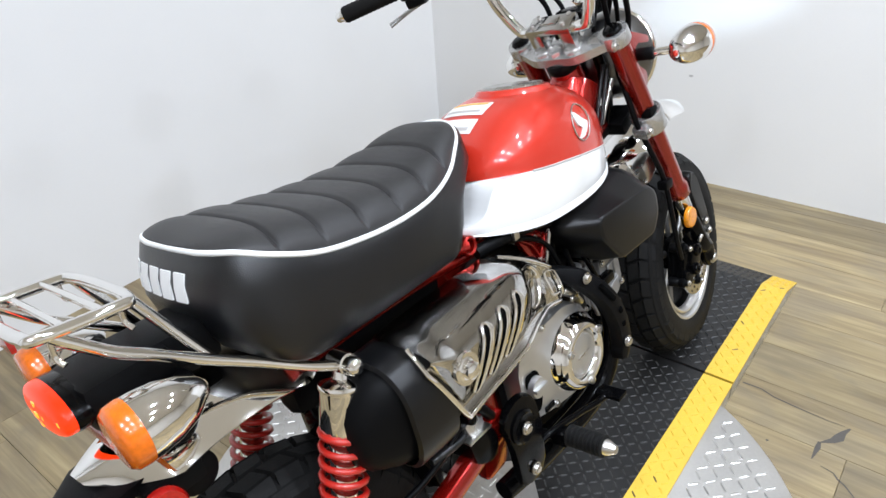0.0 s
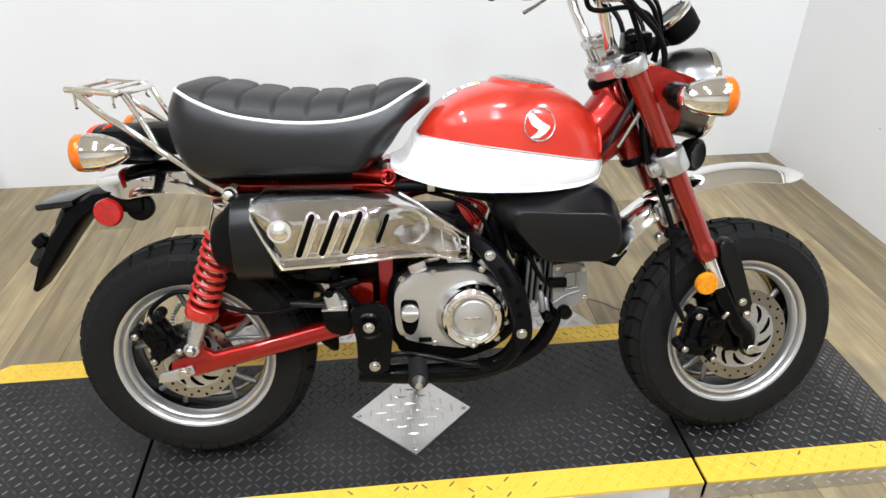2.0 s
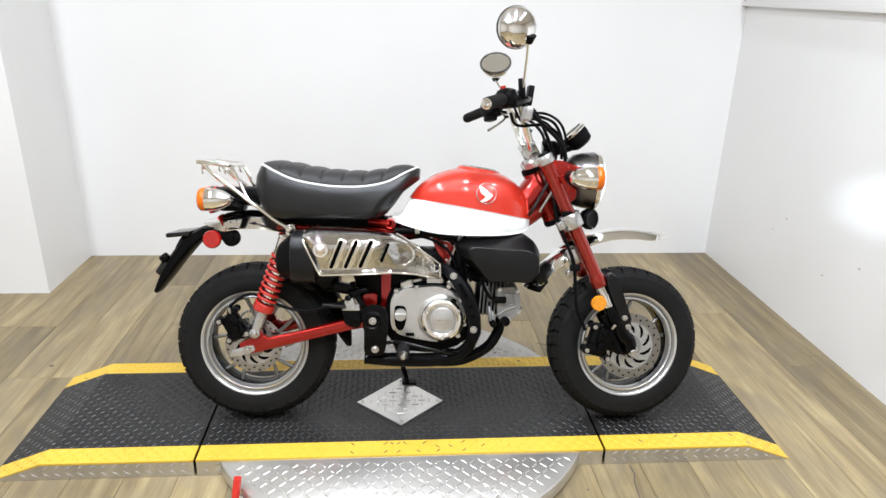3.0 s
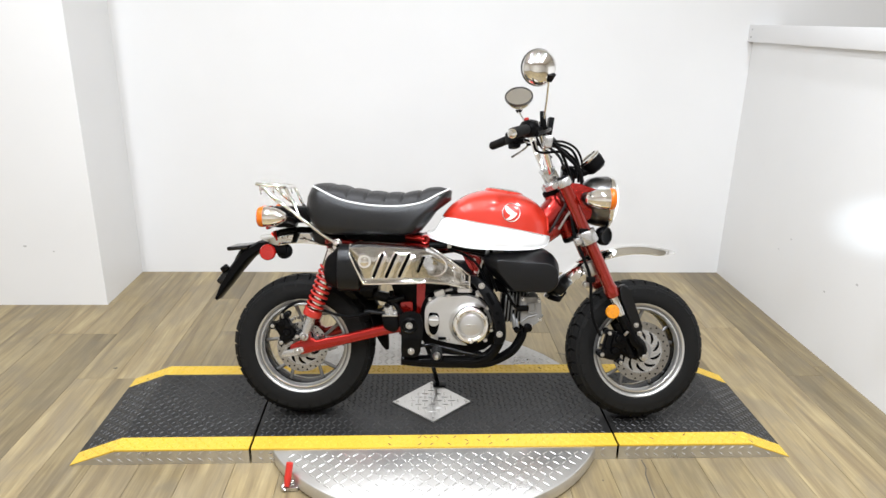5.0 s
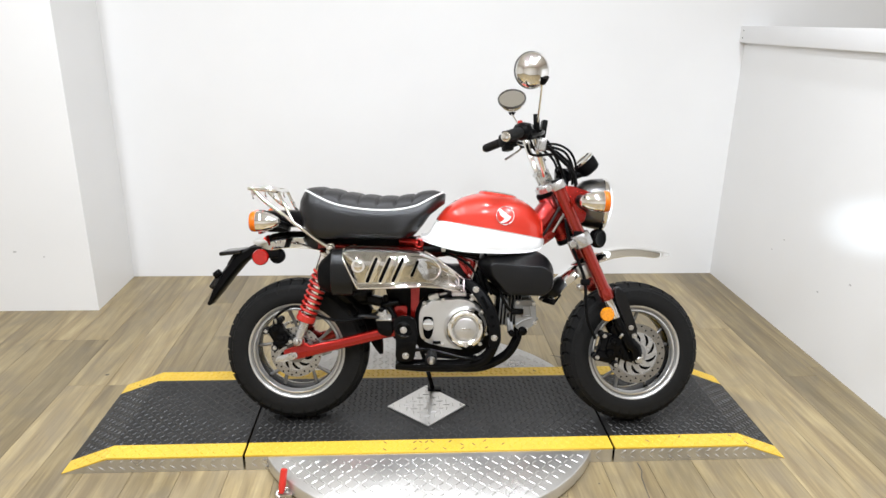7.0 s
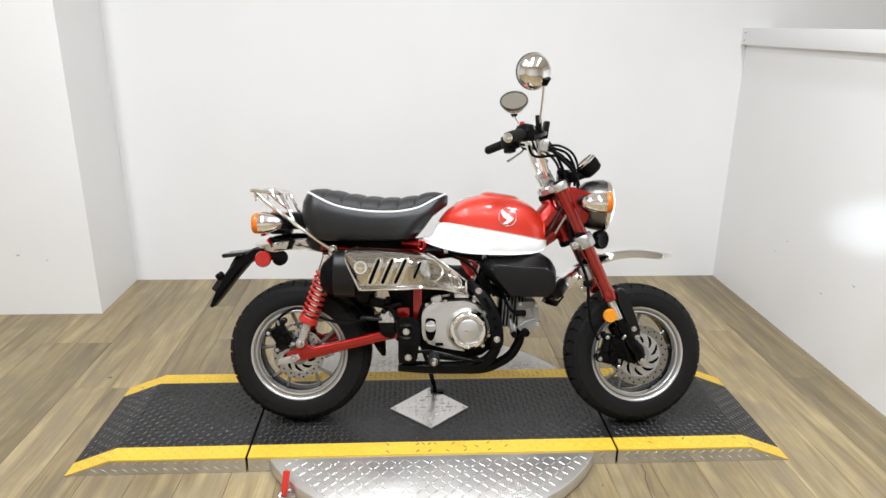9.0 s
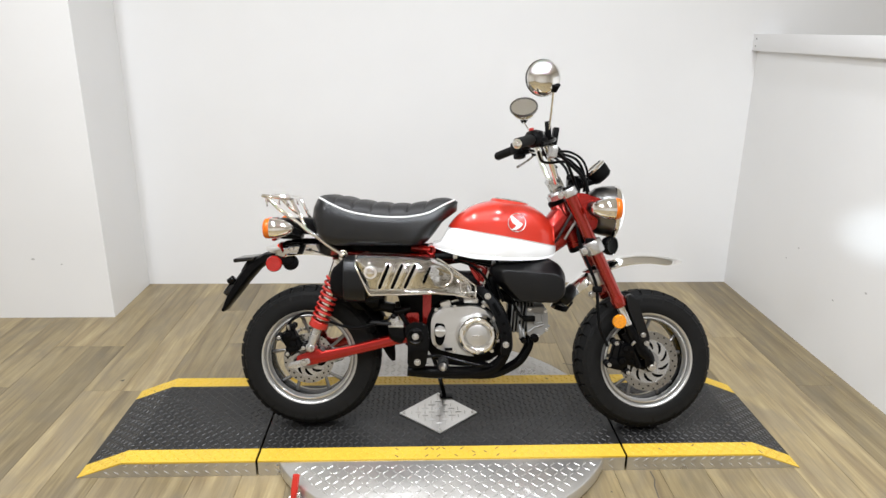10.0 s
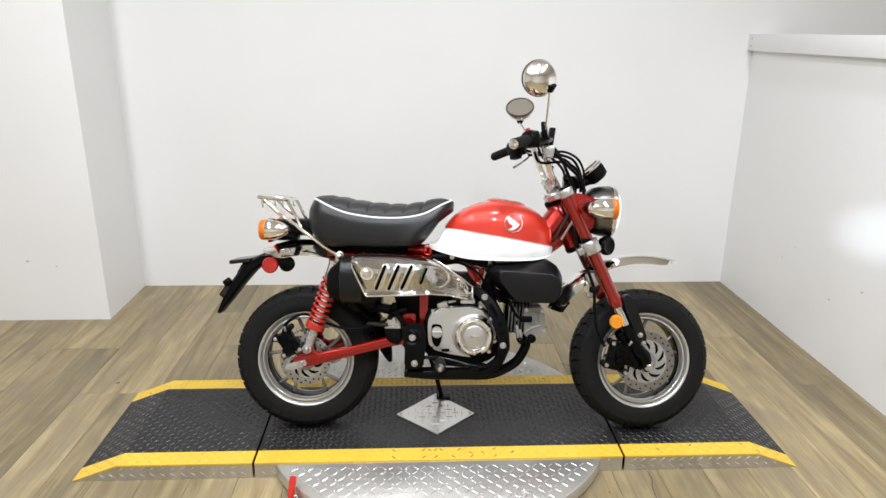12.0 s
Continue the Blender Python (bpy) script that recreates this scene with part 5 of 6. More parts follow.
tube(bm, [(0.64, -0.045, 0.47), (0.63, -0.05, 0.52), (0.66, -0.04, 0.55)], 0.02, 12)
block(bm, (0.53, 0, 0.50), (0.13, 0.11, 0.08), 0.015)
tube(bm, [(0.60, -0.03, 0.50), (0.66, -0.03, 0.47), (0.70, -0.02, 0.45)], 0.018, 12)
part("intake", bm, BLACK, engine)

for sy in (-1, 1):
    bm = B()
    prism(bm, round_outline([(0.398, 0.500), (0.428, 0.500), (0.424, 0.380), (0.405, 0.225), (0.346, 0.222), (0.356, 0.280), (0.398, 0.360)], 0.012), sy * 0.056 - 0.010, sy * 0.056 + 0.010, 0.004)
    part("pivot_plate", bm, FRAME_RED, frame_ob, "red swing arm pivot plate")
bm = B()
prism(bm, round_outline([(0.30, 0.50), (0.36, 0.535), (0.50, 0.53), (0.52, 0.46), (0.44, 0.42), (0.40, 0.30), (0.345, 0.29), (0.33, 0.40)], 0.02), -0.052, 0.06, 0.006)
part("inner_cover", bm, BLACK, bike, "black inner cover ahead of the rear wheel")

# foot gear
bm = B()
prism(bm, round_outline([(0.338, 0.375), (0.372, 0.392), (0.414, 0.385), (0.424, 0.33), (0.412, 0.236), (0.35, 0.236), (0.352, 0.31)], 0.02, 4), -0.142, -0.128, 0.004)
lathe(bm, [(0.028, 0.12), (0.028, 0.146), (0.024, 0.149), (0.018, 0.145), (0.0, 0.145)], Matrix.Translation((0.377, 0, 0.343)) @ YAXIS, 28)
bracket = part("footrest_bracket", bm, GLOSS, bike, "black footrest bracket")
bolts(bracket, [(0.377, -0.150, 0.343), (0.384, -0.144, 0.256)], 1.15)
bm = B()
cyl(bm, (0.47, 0.10, 0.222), (0.47, -0.14, 0.245), 0.011, 14)
block(bm, (0.468, -0.14, 0.255), (0.026, 0.03, 0.026), 0.005)
part("footrest_bar", bm, GLOSS, bracket)
bm = B()
ribs = [(0.0, 0.0)]
for k in range(9):
    ribs += [(0.0160, 0.0075 * k), (0.0185, 0.0075 * k + 0.0015), (0.0185, 0.0075 * k + 0.005), (0.0160, 0.0075 * k + 0.0065)]
lathe(bm, ribs + [(0.0, 0.068)], Matrix.Translation((0.468, -0.155, 0.262)) @ YAXIS, 18)
peg = part("footrest", bm, RUBBER, bracket, "ribbed black rubber footrest")
bm = B()
lathe(bm, [(0.0135, 0.0), (0.0120, 0.006), (0.0065, 0.018), (0.0, 0.020)], Matrix.Translation((0.468, -0.2225, 0.262)) @ YAXIS, 16)
part("peg_end", bm, DISH, peg, "bare metal peg end")
bm = B()
tube(bm, [(0.40, -0.13, 0.27), (0.45, -0.135, 0.275), (0.52, -0.14, 0.262), (0.575, -0.145, 0.250), (0.60, -0.15, 0.252)], 0.006, 8)
block(bm, (0.603, -0.155, 0.253), (0.028, 0.05, 0.008), 0.002)
part("brake_pedal", bm, GLOSS, bracket, "black brake pedal")
bm = B()
tube(bm, [(0.43, 0.09, 0.225), (0.452, 0.12, 0.15), (0.475, 0.175, 0.048)], 0.008, 10)
block(bm, (0.482, 0.178, 0.0475), (0.05, 0.035, 0.008), 0.003, pose(0, 0, 0, 13))
part("side_stand", bm, GLOSS, bike, "black side stand, down")
bm = B()
prism(bm, round_outline([(0.284, 0.370), (0.336, 0.370), (0.346, 0.335), (0.330, 0.310), (0.292, 0.325)], 0.008), -0.120, -0.04, 0.004)
block(bm, (0.30, -0.06, 0.42), (0.10, 0.03, 0.035), 0.01, pose(0, 0, 0, 0, 12))
cyl(bm, (0.305, -0.105, 0.415), (0.36, -0.11, 0.43), 0.012, 14)
block(bm, (0.20, 0, 0.455), (0.14, 0.10, 0.11), 0.03)
master = part("brake_master", bm, GLOSS, bike, "black rear brake cylinder and inner guard")
bm = B()
block(bm, (0.308, -0.100, 0.384), (0.030, 0.030, 0.034), 0.006, pose(0, 0, 0, 0, -18))
block(bm, (0.326, -0.096, 0.376), (0.018, 0.024, 0.016), 0.004)
part("cylinder_body", bm, SATIN, master, "silver rear brake cylinder")
bm = B()
block(bm, (0.311, -0.112, 0.369), (0.052, 0.018, 0.005), 0.002)
part("clamp_strip", bm, DISH, master, "bare metal clamp strip")
bm = B()
tube(bm, [(0.225, -0.100, 0.379), (0.255, -0.104, 0.378), (0.280, -0.106, 0.376), (0.300, -0.104, 0.378)], [0.0065, 0.0075, 0.0055, 0.005], 12)
part("hose_sleeve", bm, CABLE, master, "dark grey hose sleeve")
bm = B()
cyl(bm, (0.302, -0.122, 0.405), (0.302, -0.100, 0.400), 0.009, 16)
part("union_bolt", bm, GLOSS, master, "black union bolt")
bm = B()
cyl(bm, (0.270, -0.098, 0.394), (0.283, -0.098, 0.392), 0.007, 12)
part("brass_union", bm, SCUFF, master, "dull brass union")
bm = B()
tube(bm, [(0.314, -0.098, 0.450), (0.320, -0.104, 0.420), (0.336, -0.108, 0.395), (0.354, -0.104, 0.368)], 0.0085, 12)
part("feed_hose", bm, HOSE, master, "thick black feed hose")
bm = B()
prism(bm, round_outline([(0.336, 0.398), (0.350, 0.410), (0.386, 0.412), (0.384, 0.340), (0.362, 0.330), (0.340, 0.356)], 0.008), -0.088, -0.056, 0.004)
part("frame_lug", bm, FRAME_RED, frame_ob, "red frame lug behind the footrest bracket")
bm = B()
tube(bm, [(0.30, -0.10, 0.395), (0.24, -0.105, 0.375), (0.17, -0.10, 0.36), (0.10, -0.095, 0.375), (0.05, -0.09, 0.40), (0.0, -0.085, 0.405), (-0.05, -0.085, 0.37), (-0.06, -0.085, 0.32)], 0.005, 8)
part("brake_hose", bm, HOSE, bike, "black rear brake hose")


def caliper(name, x, z, a, label, k=1.0):
    bm = B()
    r = pose(0, 0, 0, 0, a) @ Matrix.Scale(k, 4)
    turned = pose(0, 0, 0, 0, a)
    at = Vector((x, -0.085, z))
    block(bm, at, (0.066 * k, 0.044, 0.096 * k), 0.014, turned)
    block(bm, at + r @ Vector((0.010, -0.018, 0.020)), (0.048 * k, 0.028, 0.052 * k), 0.010, turned)
    block(bm, at + r @ Vector((-0.012, -0.016, -0.030)), (0.052 * k, 0.026, 0.038 * k), 0.010, turned)
    ob = part(name, bm, GLOSS, bike, label)
    for dx, dz in ((-0.034, 0.040), (-0.036, -0.038), (0.034, -0.046), (0.038, 0.050)):
        c = at + r @ Vector((dx, 0, dz))
        bm = B()
        lathe(bm, [(0.0, 0.031), (0.006, 0.031), (0.007, 0.026), (0.011, 0.024), (0.011, 0.014), (0.009, 0.012), (0.011, 0.010), (0.011, -0.010), (0.0, -0.012)], Matrix.Translation(c) @ YAXIS, 14)
        part("slide_pin", bm, BLACK, ob, "ribbed black rubber boot")
    for dx, dz in ((0.006, 0.030), (0.004, -0.012)):
        c = at + r @ Vector((dx, -0.032, dz))
        bm = B()
        lathe(bm, [(0.0, 0.004), (0.006, 0.004), (0.007, 0.007), (0.012, 0.006), (0.014, 0.0), (0.014, -0.006)], Matrix.Translation(c) @ YAXIS, 18)
        part("piston_cap", bm, GLOSS, ob)
    bm = B()
    c = at + r @ Vector((0.020, -0.030, 0.046))
    cyl(bm, c, c + turned @ Vector((0.006, -0.004, 0.016)), 0.0042, 8)
    part("bleed_nipple", bm, DISH, ob, "small steel bleed nipple")
    for dx, dz in ((-0.030, 0.040), (-0.034, -0.036), (0.034, -0.046)):
        c = at + r @ Vector((dx, 0, dz))
        bolts(ob, [(c.x, -0.117, c.z)], 0.72)
    return ob


caliper("front_caliper", 1.064, 0.274, 14, "black front brake caliper")
caliper("rear_caliper", -0.040, 0.312, -30, "black rear brake caliper", 0.82)
bm = B()
tube(bm, [(1.13, -0.095, 0.235), (1.10, -0.095, 0.30), (1.075, -0.098, 0.35)], 0.014, 10, flat=0.6)
tube(bm, [(1.06, -0.085, 0.29), (1.09, -0.09, 0.26), (1.15, -0.09, 0.238)], 0.016, 10, flat=0.5)
part("caliper_mount", bm, GLOSS, bike)
for sy in (-1, 1):
    bm = B()
    prism(bm, round_outline([(1.070, 0.478), (1.092, 0.486), (1.112, 0.455), (1.156, 0.335), (1.148, 0.315), (1.130, 0.318), (1.078, 0.438)], 0.010), sy * 0.104 - 0.014, sy * 0.104 + 0.014, 0.008, 4)
    part("fork_guard", bm, BOX, bike, "black fork stone guard")
bolts(bike, [(1.131, -0.119, 0.350), (1.143, -0.119, 0.322)], 0.9)
bm = B()
m = Matrix.Translation((1.050, -0.120, 0.394)) @ YAXIS
lathe(bm, [(0.0, 0.008), (0.021, 0.007), (0.0235, 0.003), (0.0235, -0.002), (0.0, -0.002)], m, 32)
part("side_reflector", bm, REFLECT, bike, "round amber side reflector")
bm = B()
tube(bm, [(1.05, -0.12, 0.394), (1.06, -0.10, 0.40), (1.08, -0.095, 0.40)], 0.006, 8)
part("reflector_bracket", bm, GLOSS, bike)
bolts(bike, [(FAX.x + 0.004, -0.112, FAX.z - 0.004)], 1.5)

# front mudguard
bm = B()
guard_arc(bm, (1.155, 0.24), 0.371, 69, 124, 0.056, drop=0.022)
fender = part("front_mudguard", bm, CHROME, bike, "short chrome front mudguard")
bm = B()
guard_arc(bm, (1.155, 0.24), 0.366, 118, 150, 0.055)
part("mudguard_tail", bm, CHROME, fender, "chrome mudguard tail")
bm = B()
guard_arc(bm, (1.155, 0.24), 0.362, 138, 150, 0.052, 0.006)
part("splash_flap", bm, BLACK, fender, "black splash flap")
bm = B()
block(bm, fork_at(0.235, 0, 0.02), (0.04, 0.06, 0.04), 0.01, tilt)
hx = Matrix.Translation((1.027, -0.042, 0.640)) @ Vector((0.55, -0.82, 0.0)).to_track_quat("Z", "Y").to_matrix().to_4x4()
lathe(bm, [(0.0, 0.012), (0.018, 0.012), (0.026, 0.016), (0.032, 0.012), (0.033, 0.0), (0.028, -0.014), (0.0, -0.016)], hx, 32)
part("horn", bm, GLOSS, bike, "black round horn under the headlamp")

# head lamp
HL = Vector((1.013, 0, 0.756))
hm = Matrix.Translation(HL) @ pose(0, 0, 0, 0, 90 + 4)
bm = B()
lathe(bm, [(0.0, -0.075), (0.03, -0.072), (0.055, -0.058), (0.074, -0.038), (0.083, -0.012), (0.087, 0.018), (0.088, 0.03), (0.0, 0.03)], hm, 48)
lamp_shell = part("headlamp", bm, SMOKE, bike, "round chrome headlamp, lit")
bm = B()
lathe(bm, [(0.0875, 0.026), (0.0900, 0.028), (0.0910, 0.034), (0.0890, 0.041), (0.083, 0.045), (0.080, 0.043), (0.080, 0.03)], hm, 56)
part("chrome_rim", bm, CHROME, lamp_shell, "chrome headlamp rim")
bm = B()
lathe(bm, [(0.081, 0.042), (0.07, 0.052), (0.05, 0.060), (0.025, 0.065), (0.0, 0.066)], hm, 48)
part("lens", bm, LAMPGLASS, lamp_shell, "clear lit lens")
beam = bpy.data.lights.new("headlamp beam", "SPOT")
beam.energy, beam.color, beam.spot_size, beam.spot_blend, beam.shadow_soft_size = 22.0, (0.70, 0.86, 1.0), radians(24), 1.0, 0.03
bl = new("headlamp_beam", beam)
bl.parent = lamp_shell
bl.matrix_basis = look((1.101, 0, 0.750), (2.2, 0.25, 0.665)) @ Matrix.Diagonal((1.6, 0.62, 1.0, 1.0))


def lamp_ear(s):
    y = s * 0.100
    bm = B()
    prism(bm, round_outline([(0.896, 0.816), (0.924, 0.816), (0.996, 0.792), (0.994, 0.780), (0.944, 0.790), (0.934, 0.776), (0.938, 0.752), (0.974, 0.730), (0.968, 0.700), (0.944, 0.690), (0.926, 0.720)], 0.008), y - 0.003, y + 0.003, 0.002)
    part("headlamp_bracket", bm, FRAME_RED, bike, "red headlamp bracket")
    bm = B()
    c = Vector((0.981, s * 0.183, 0.768))
    m = Matrix.Translation(c) @ pose(0, 0, 0, 0, 90) @ Matrix.Scale(0.97, 4)
    lathe(bm, [(0.0, -0.050), (0.010, -0.049), (0.018, -0.044), (0.027, -0.026), (0.033, -0.004), (0.0355, 0.018), (0.0355, 0.026), (0.0, 0.026)], m, 36)
    sig = part("front_indicator", bm, CHROME, bike, "chrome bullet indicator with amber lens")
    bm = B()
    lathe(bm, [(0.0352, 0.025), (0.0358, 0.030), (0.0345, 0.042), (0.030, 0.047), (0.0, 0.049)], m, 36)
    part("lens", bm, AMBER, sig, "amber lens")
    bm = B()
    cyl(bm, (0.950, s * 0.132, 0.768), (0.945, s * 0.100, 0.768), 0.012, 16)
    part("stem", bm, BLACK, sig, "black stem")
    bm = B()
    cyl(bm, (0.966, s * 0.168, 0.768), (0.949, s * 0.128, 0.768), 0.0075, 14)
    part("stem_tube", bm, CHROME, sig, "thin chrome stem tube")


mirrored(lamp_ear)

# instrument
bm = B()
im = Matrix.Translation((0.992, 0, 0.886)) @ pose(0, 0, 0, 0, -43) @ Matrix.Scale(0.82, 4)
lathe(bm, [(0.0, -0.036), (0.030, -0.036), (0.042, -0.028), (0.047, 0.0), (0.048, 0.022), (0.0, 0.022)], im, 40)
meter = part("speedometer", bm, BLACK, bike, "round black instrument with chrome bezel")
bm = B()
lathe(bm, [(0.0485, 0.018), (0.051, 0.022), (0.050, 0.030), (0.044, 0.033), (0.041, 0.030)], im, 40)
part("bezel", bm, CHROME, meter, "chrome bezel")
bm = B()
lathe(bm, [(0.042, 0.029), (0.0, 0.0295)], im, 32)
part("dial", bm, GLOSS, meter, "dark glass dial")
bm = B()
tube(bm, [(0.982, 0, 0.862), (0.935, 0, 0.845), (0.895, 0, 0.838)], 0.014, 10)
part("meter_bracket", bm, BLACK, meter)

# handlebar
def bar_side(s):
    return [(0.840, 0, 0.850), (0.840, s * 0.052, 0.850), (0.837, s * 0.074, 0.858), (0.816, s * 0.099, 0.912), (0.795, s * 0.114, 0.974), (0.775, s * 0.140, 0.995), (0.752, s * 0.21, 0.985), (0.715, s * 0.285, 0.972), (0.675, s * 0.36, 0.956)]


bm = B()
tube(bm, list(reversed(bar_side(-1)))[:-1] + bar_side(1), 0.0106, 14, 6)
bar = part("handlebar", bm, CHROME, bike, "high chrome handlebar")
for s in (-1, 1):
    bm = B()
    block(bm, (0.846, s * 0.032, 0.840), (0.042, 0.027, 0.040), 0.005, pose(0, 0, 0, 0, -28))
    c = part("bar_clamp", bm, POLISH, bar, "polished bar clamp")
    for dx in (-0.011, 0.011):
        bm = B()
        cyl(bm, (0.838 + dx * 1.2, s * 0.032, 0.862 + dx * 0.5), (0.834 + dx * 1.2, s * 0.032, 0.869 + dx * 0.5), 0.0045, 10)
        part("clamp_bolt", bm, DISH, c)
bm = B()
block(bm, (0.836, 0, 0.858), (0.044, 0.094, 0.014), 0.005, pose(0, 0, 0, 0, -28))
block(bm, (0.833, 0, 0.865), (0.018, 0.036, 0.006), 0.002, pose(0, 0, 0, 0, -28))
part("clamp_cap", bm, POLISH, bar, "polished upper bar clamp")


def bar_end(s):
    p = [Vector(q) for q in bar_side(s)]
    d = (p[-1] - p[-3]).normalized()
    e = p[-1]
    bm = B()
    pts, rad = [], []
    for k in range(25):
        pts.append(e - d * 0.115 + d * (0.113 * k / 24))
        rad.append(0.0155 + (0.0012 if k % 2 else 0))
    tube(bm, pts, rad, 16, smooth_path=False)
    g = part("grip", bm, RUBBER, bar, "ribbed black rubber grip")
    bm = B()
    m = Matrix.Translation(e) @ d.to_track_quat("Z", "Y").to_matrix().to_4x4()
    lathe(bm, [(0.0145, -0.003), (0.0145, 0.001), (0.0105, 0.003), (0.0105, 0.012), (0.008, 0.016), (0.0, 0.017)], m, 20)
    part("bar_end", bm, CHROME, g, "chrome bar end")
    sw = e - d * 0.150
    bm = B()
    q = d.to_track_quat("X", "Z").to_matrix().to_4x4()
    block(bm, sw, (0.055, 0.042, 0.048), 0.010, q)
    block(bm, sw + Vector((0.020, 0, -0.010)), (0.045, 0.035, 0.03), 0.008, q)
    if s > 0:
        block(bm, sw + Vector((0.004, 0, -0.024)), (0.040, 0.034, 0.034), 0.008, q)
    else:
        tube(bm, [sw - d * 0.026, sw - d * 0.010, sw + d * 0.022, sw + d * 0.034], [0.019, 0.027, 0.027, 0.018], 18, smooth_path=False)
    h = part("switch_housing", bm, BLACK, bar, "black switch housing")
    bm = B()
    block(bm, sw + Vector((-0.010, 0, 0.026)), (0.016, 0.013, 0.014), 0.004, q)
    part("switch", bm, SPRING_RED if s < 0 else GLOSS, h)
    # lever
    bm = B()
    if s < 0:
        a = e - d * 0.175 + Vector((0.030, 0, -0.004))
        reach = ((0.03, (0.034, 0, 0.004)), (0.10, (0.044, 0, 0.004)), (0.150, (0.034, 0, 0.002)))
    else:
        a = e - d * 0.175 + Vector((0.028, 0, -0.012))
        reach = ((0.03, (0.030, 0, -0.014)), (0.09, (0.036, 0, -0.026)), (0.128, (0.026, 0, -0.038)))
    tube(bm, [a] + [a + d * q + Vector(o) for q, o in reach], [0.006, 0.006, 0.0055, 0.007], 10, flat=0.7)
    part("lever", bm, GLOSS if s < 0 else SATIN, bar, "black hand lever" if s < 0 else "silver hand lever")
    # mirror
    base = e - d * 0.180
    bm = B()
    block(bm, base + Vector((0.012, 0, 0.004)), (0.034, 0.028, 0.03), 0.006, q)
    part("mirror_clamp", bm, SATIN if s < 0 else BLACK, bar)
    if s < 0:
        foot, c, n = Vector((0.786, -0.215, 1.000)), Vector((0.754, -0.300, 1.153)), Vector((-0.25, 0.93, 0.12))
        bm = B()
        block(bm, (0.810, -0.190, 0.992), (0.017, 0.040, 0.054), 0.004, pose(0, 0, 0, 0, 8))
        part("brake_reservoir", bm, BLACK, bar, "black brake fluid reservoir")
        bm = B()
        block(bm, (0.806, -0.185, 0.945), (0.026, 0.046, 0.040), 0.007, pose(0, 0, 0, 0, 8))
        cyl(bm, (0.805, -0.165, 0.945), (0.805, -0.130, 0.935), 0.011, 14)
        part("master_cylinder", bm, SATIN, bar, "silver master cylinder")
        bm = B()
        cyl(bm, (0.788, -0.213, 0.968), (0.782, -0.222, 1.035), 0.0095, 14)
        part("mirror_boot", bm, BLACK, bar)
    else:
        foot, c, n = Vector((0.800, 0.225, 1.010)), Vector((0.768, 0.300, 1.138)), Vector((-0.15, -0.72, 0.68))
    n.normalize()
    edge_pt = c + (Vector((0.028, 0, -0.038)) if s < 0 else Vector((0, 0, -0.047))) - n * 0.008
    bm = B()
    tube(bm, [foot, foot.lerp(edge_pt, 0.5) + Vector((0.001, 0, 0)), edge_pt], 0.0038, 10)
    part("mirror_stem", bm, CHROME, bar, "thin chrome mirror stem")
    mm = Matrix.Translation(c) @ n.to_track_quat("Z", "Y").to_matrix().to_4x4() @ Matrix.Scale(1.09, 4)
    bm = B()
    lathe(bm, [(0.044, 0.006), (0.0475, 0.007), (0.0490, 0.003), (0.047, -0.008), (0.040, -0.022), (0.026, -0.032), (0.0, -0.036)], mm, 44)
    shell_ob = part("mirror_shell", bm, CHROME, bar, "round chrome mirror")
    bm = B()
    lathe(bm, [(0.0465, 0.0052), (0.0, 0.0056)], mm, 44)
    part("mirror_glass", bm, MIRROR, shell_ob, "mirror glass")
    bm = B()
    lathe(bm, [(0.0440, 0.0056), (0.0450, 0.0078), (0.0480, 0.0084), (0.0497, 0.0060), (0.0497, 0.0010)], mm, 44)
    part("mirror_rim", bm, SMOKE, shell_ob, "dark mirror rim")
    bm = B()
    tube(bm, [edge_pt, edge_pt + Vector((0, 0, 0.02)) - n * 0.012], [0.010, 0.016], 14, smooth_path=False)
    part("mirror_mount", bm, BLACK, shell_ob, "black mount")


mirrored(bar_end)
for pts, r in (([(0.80, -0.18, 0.94), (0.85, -0.14, 0.938), (0.90, -0.10, 0.922), (0.93, -0.07, 0.875), (0.935, -0.05, 0.82)], 0.0045),
               ([(0.78, -0.20, 0.97), (0.83, -0.13, 0.96), (0.87, -0.09, 0.91), (0.905, -0.075, 0.83), (0.925, -0.07, 0.74)], 0.0052),
               ([(0.81, -0.17, 0.945), (0.87, -0.12, 0.948), (0.925, -0.06, 0.925), (0.950, -0.03, 0.875), (0.94, -0.02, 0.82)], 0.004),
               ([(0.79, 0.19, 0.955), (0.85, 0.14, 0.950), (0.91, 0.08, 0.930), (0.94, 0.04, 0.875), (0.93, 0.03, 0.80)], 0.0045),
               ([(0.78, 0.17, 0.97), (0.84, 0.10, 0.95), (0.89, 0.05, 0.90), (0.91, 0.04, 0.82)], 0.005),
               ([(0.762, -0.17, 0.945), (0.776, -0.15, 0.918), (0.803, -0.13, 0.912), (0.836, -0.12, 0.916), (0.861, -0.11, 0.916), (0.902, -0.09, 0.903), (0.930, -0.08, 0.867), (0.946, -0.07, 0.82)], 0.0045),
               ([(0.820, -0.17, 0.945), (0.850, -0.15, 0.923), (0.880, -0.13, 0.900), (0.912, -0.11, 0.873), (0.932, -0.10, 0.840), (0.938, -0.09, 0.80)], 0.0055),
               ([(0.84, -0.06, 0.90), (0.80, -0.10, 0.93), (0.775, -0.14, 0.965)], 0.004)):
    bm = B()
    tube(bm, pts, r, 8, 7)
    part("control_cable", bm, HOSE, bike, "black control cable")
bm = B()
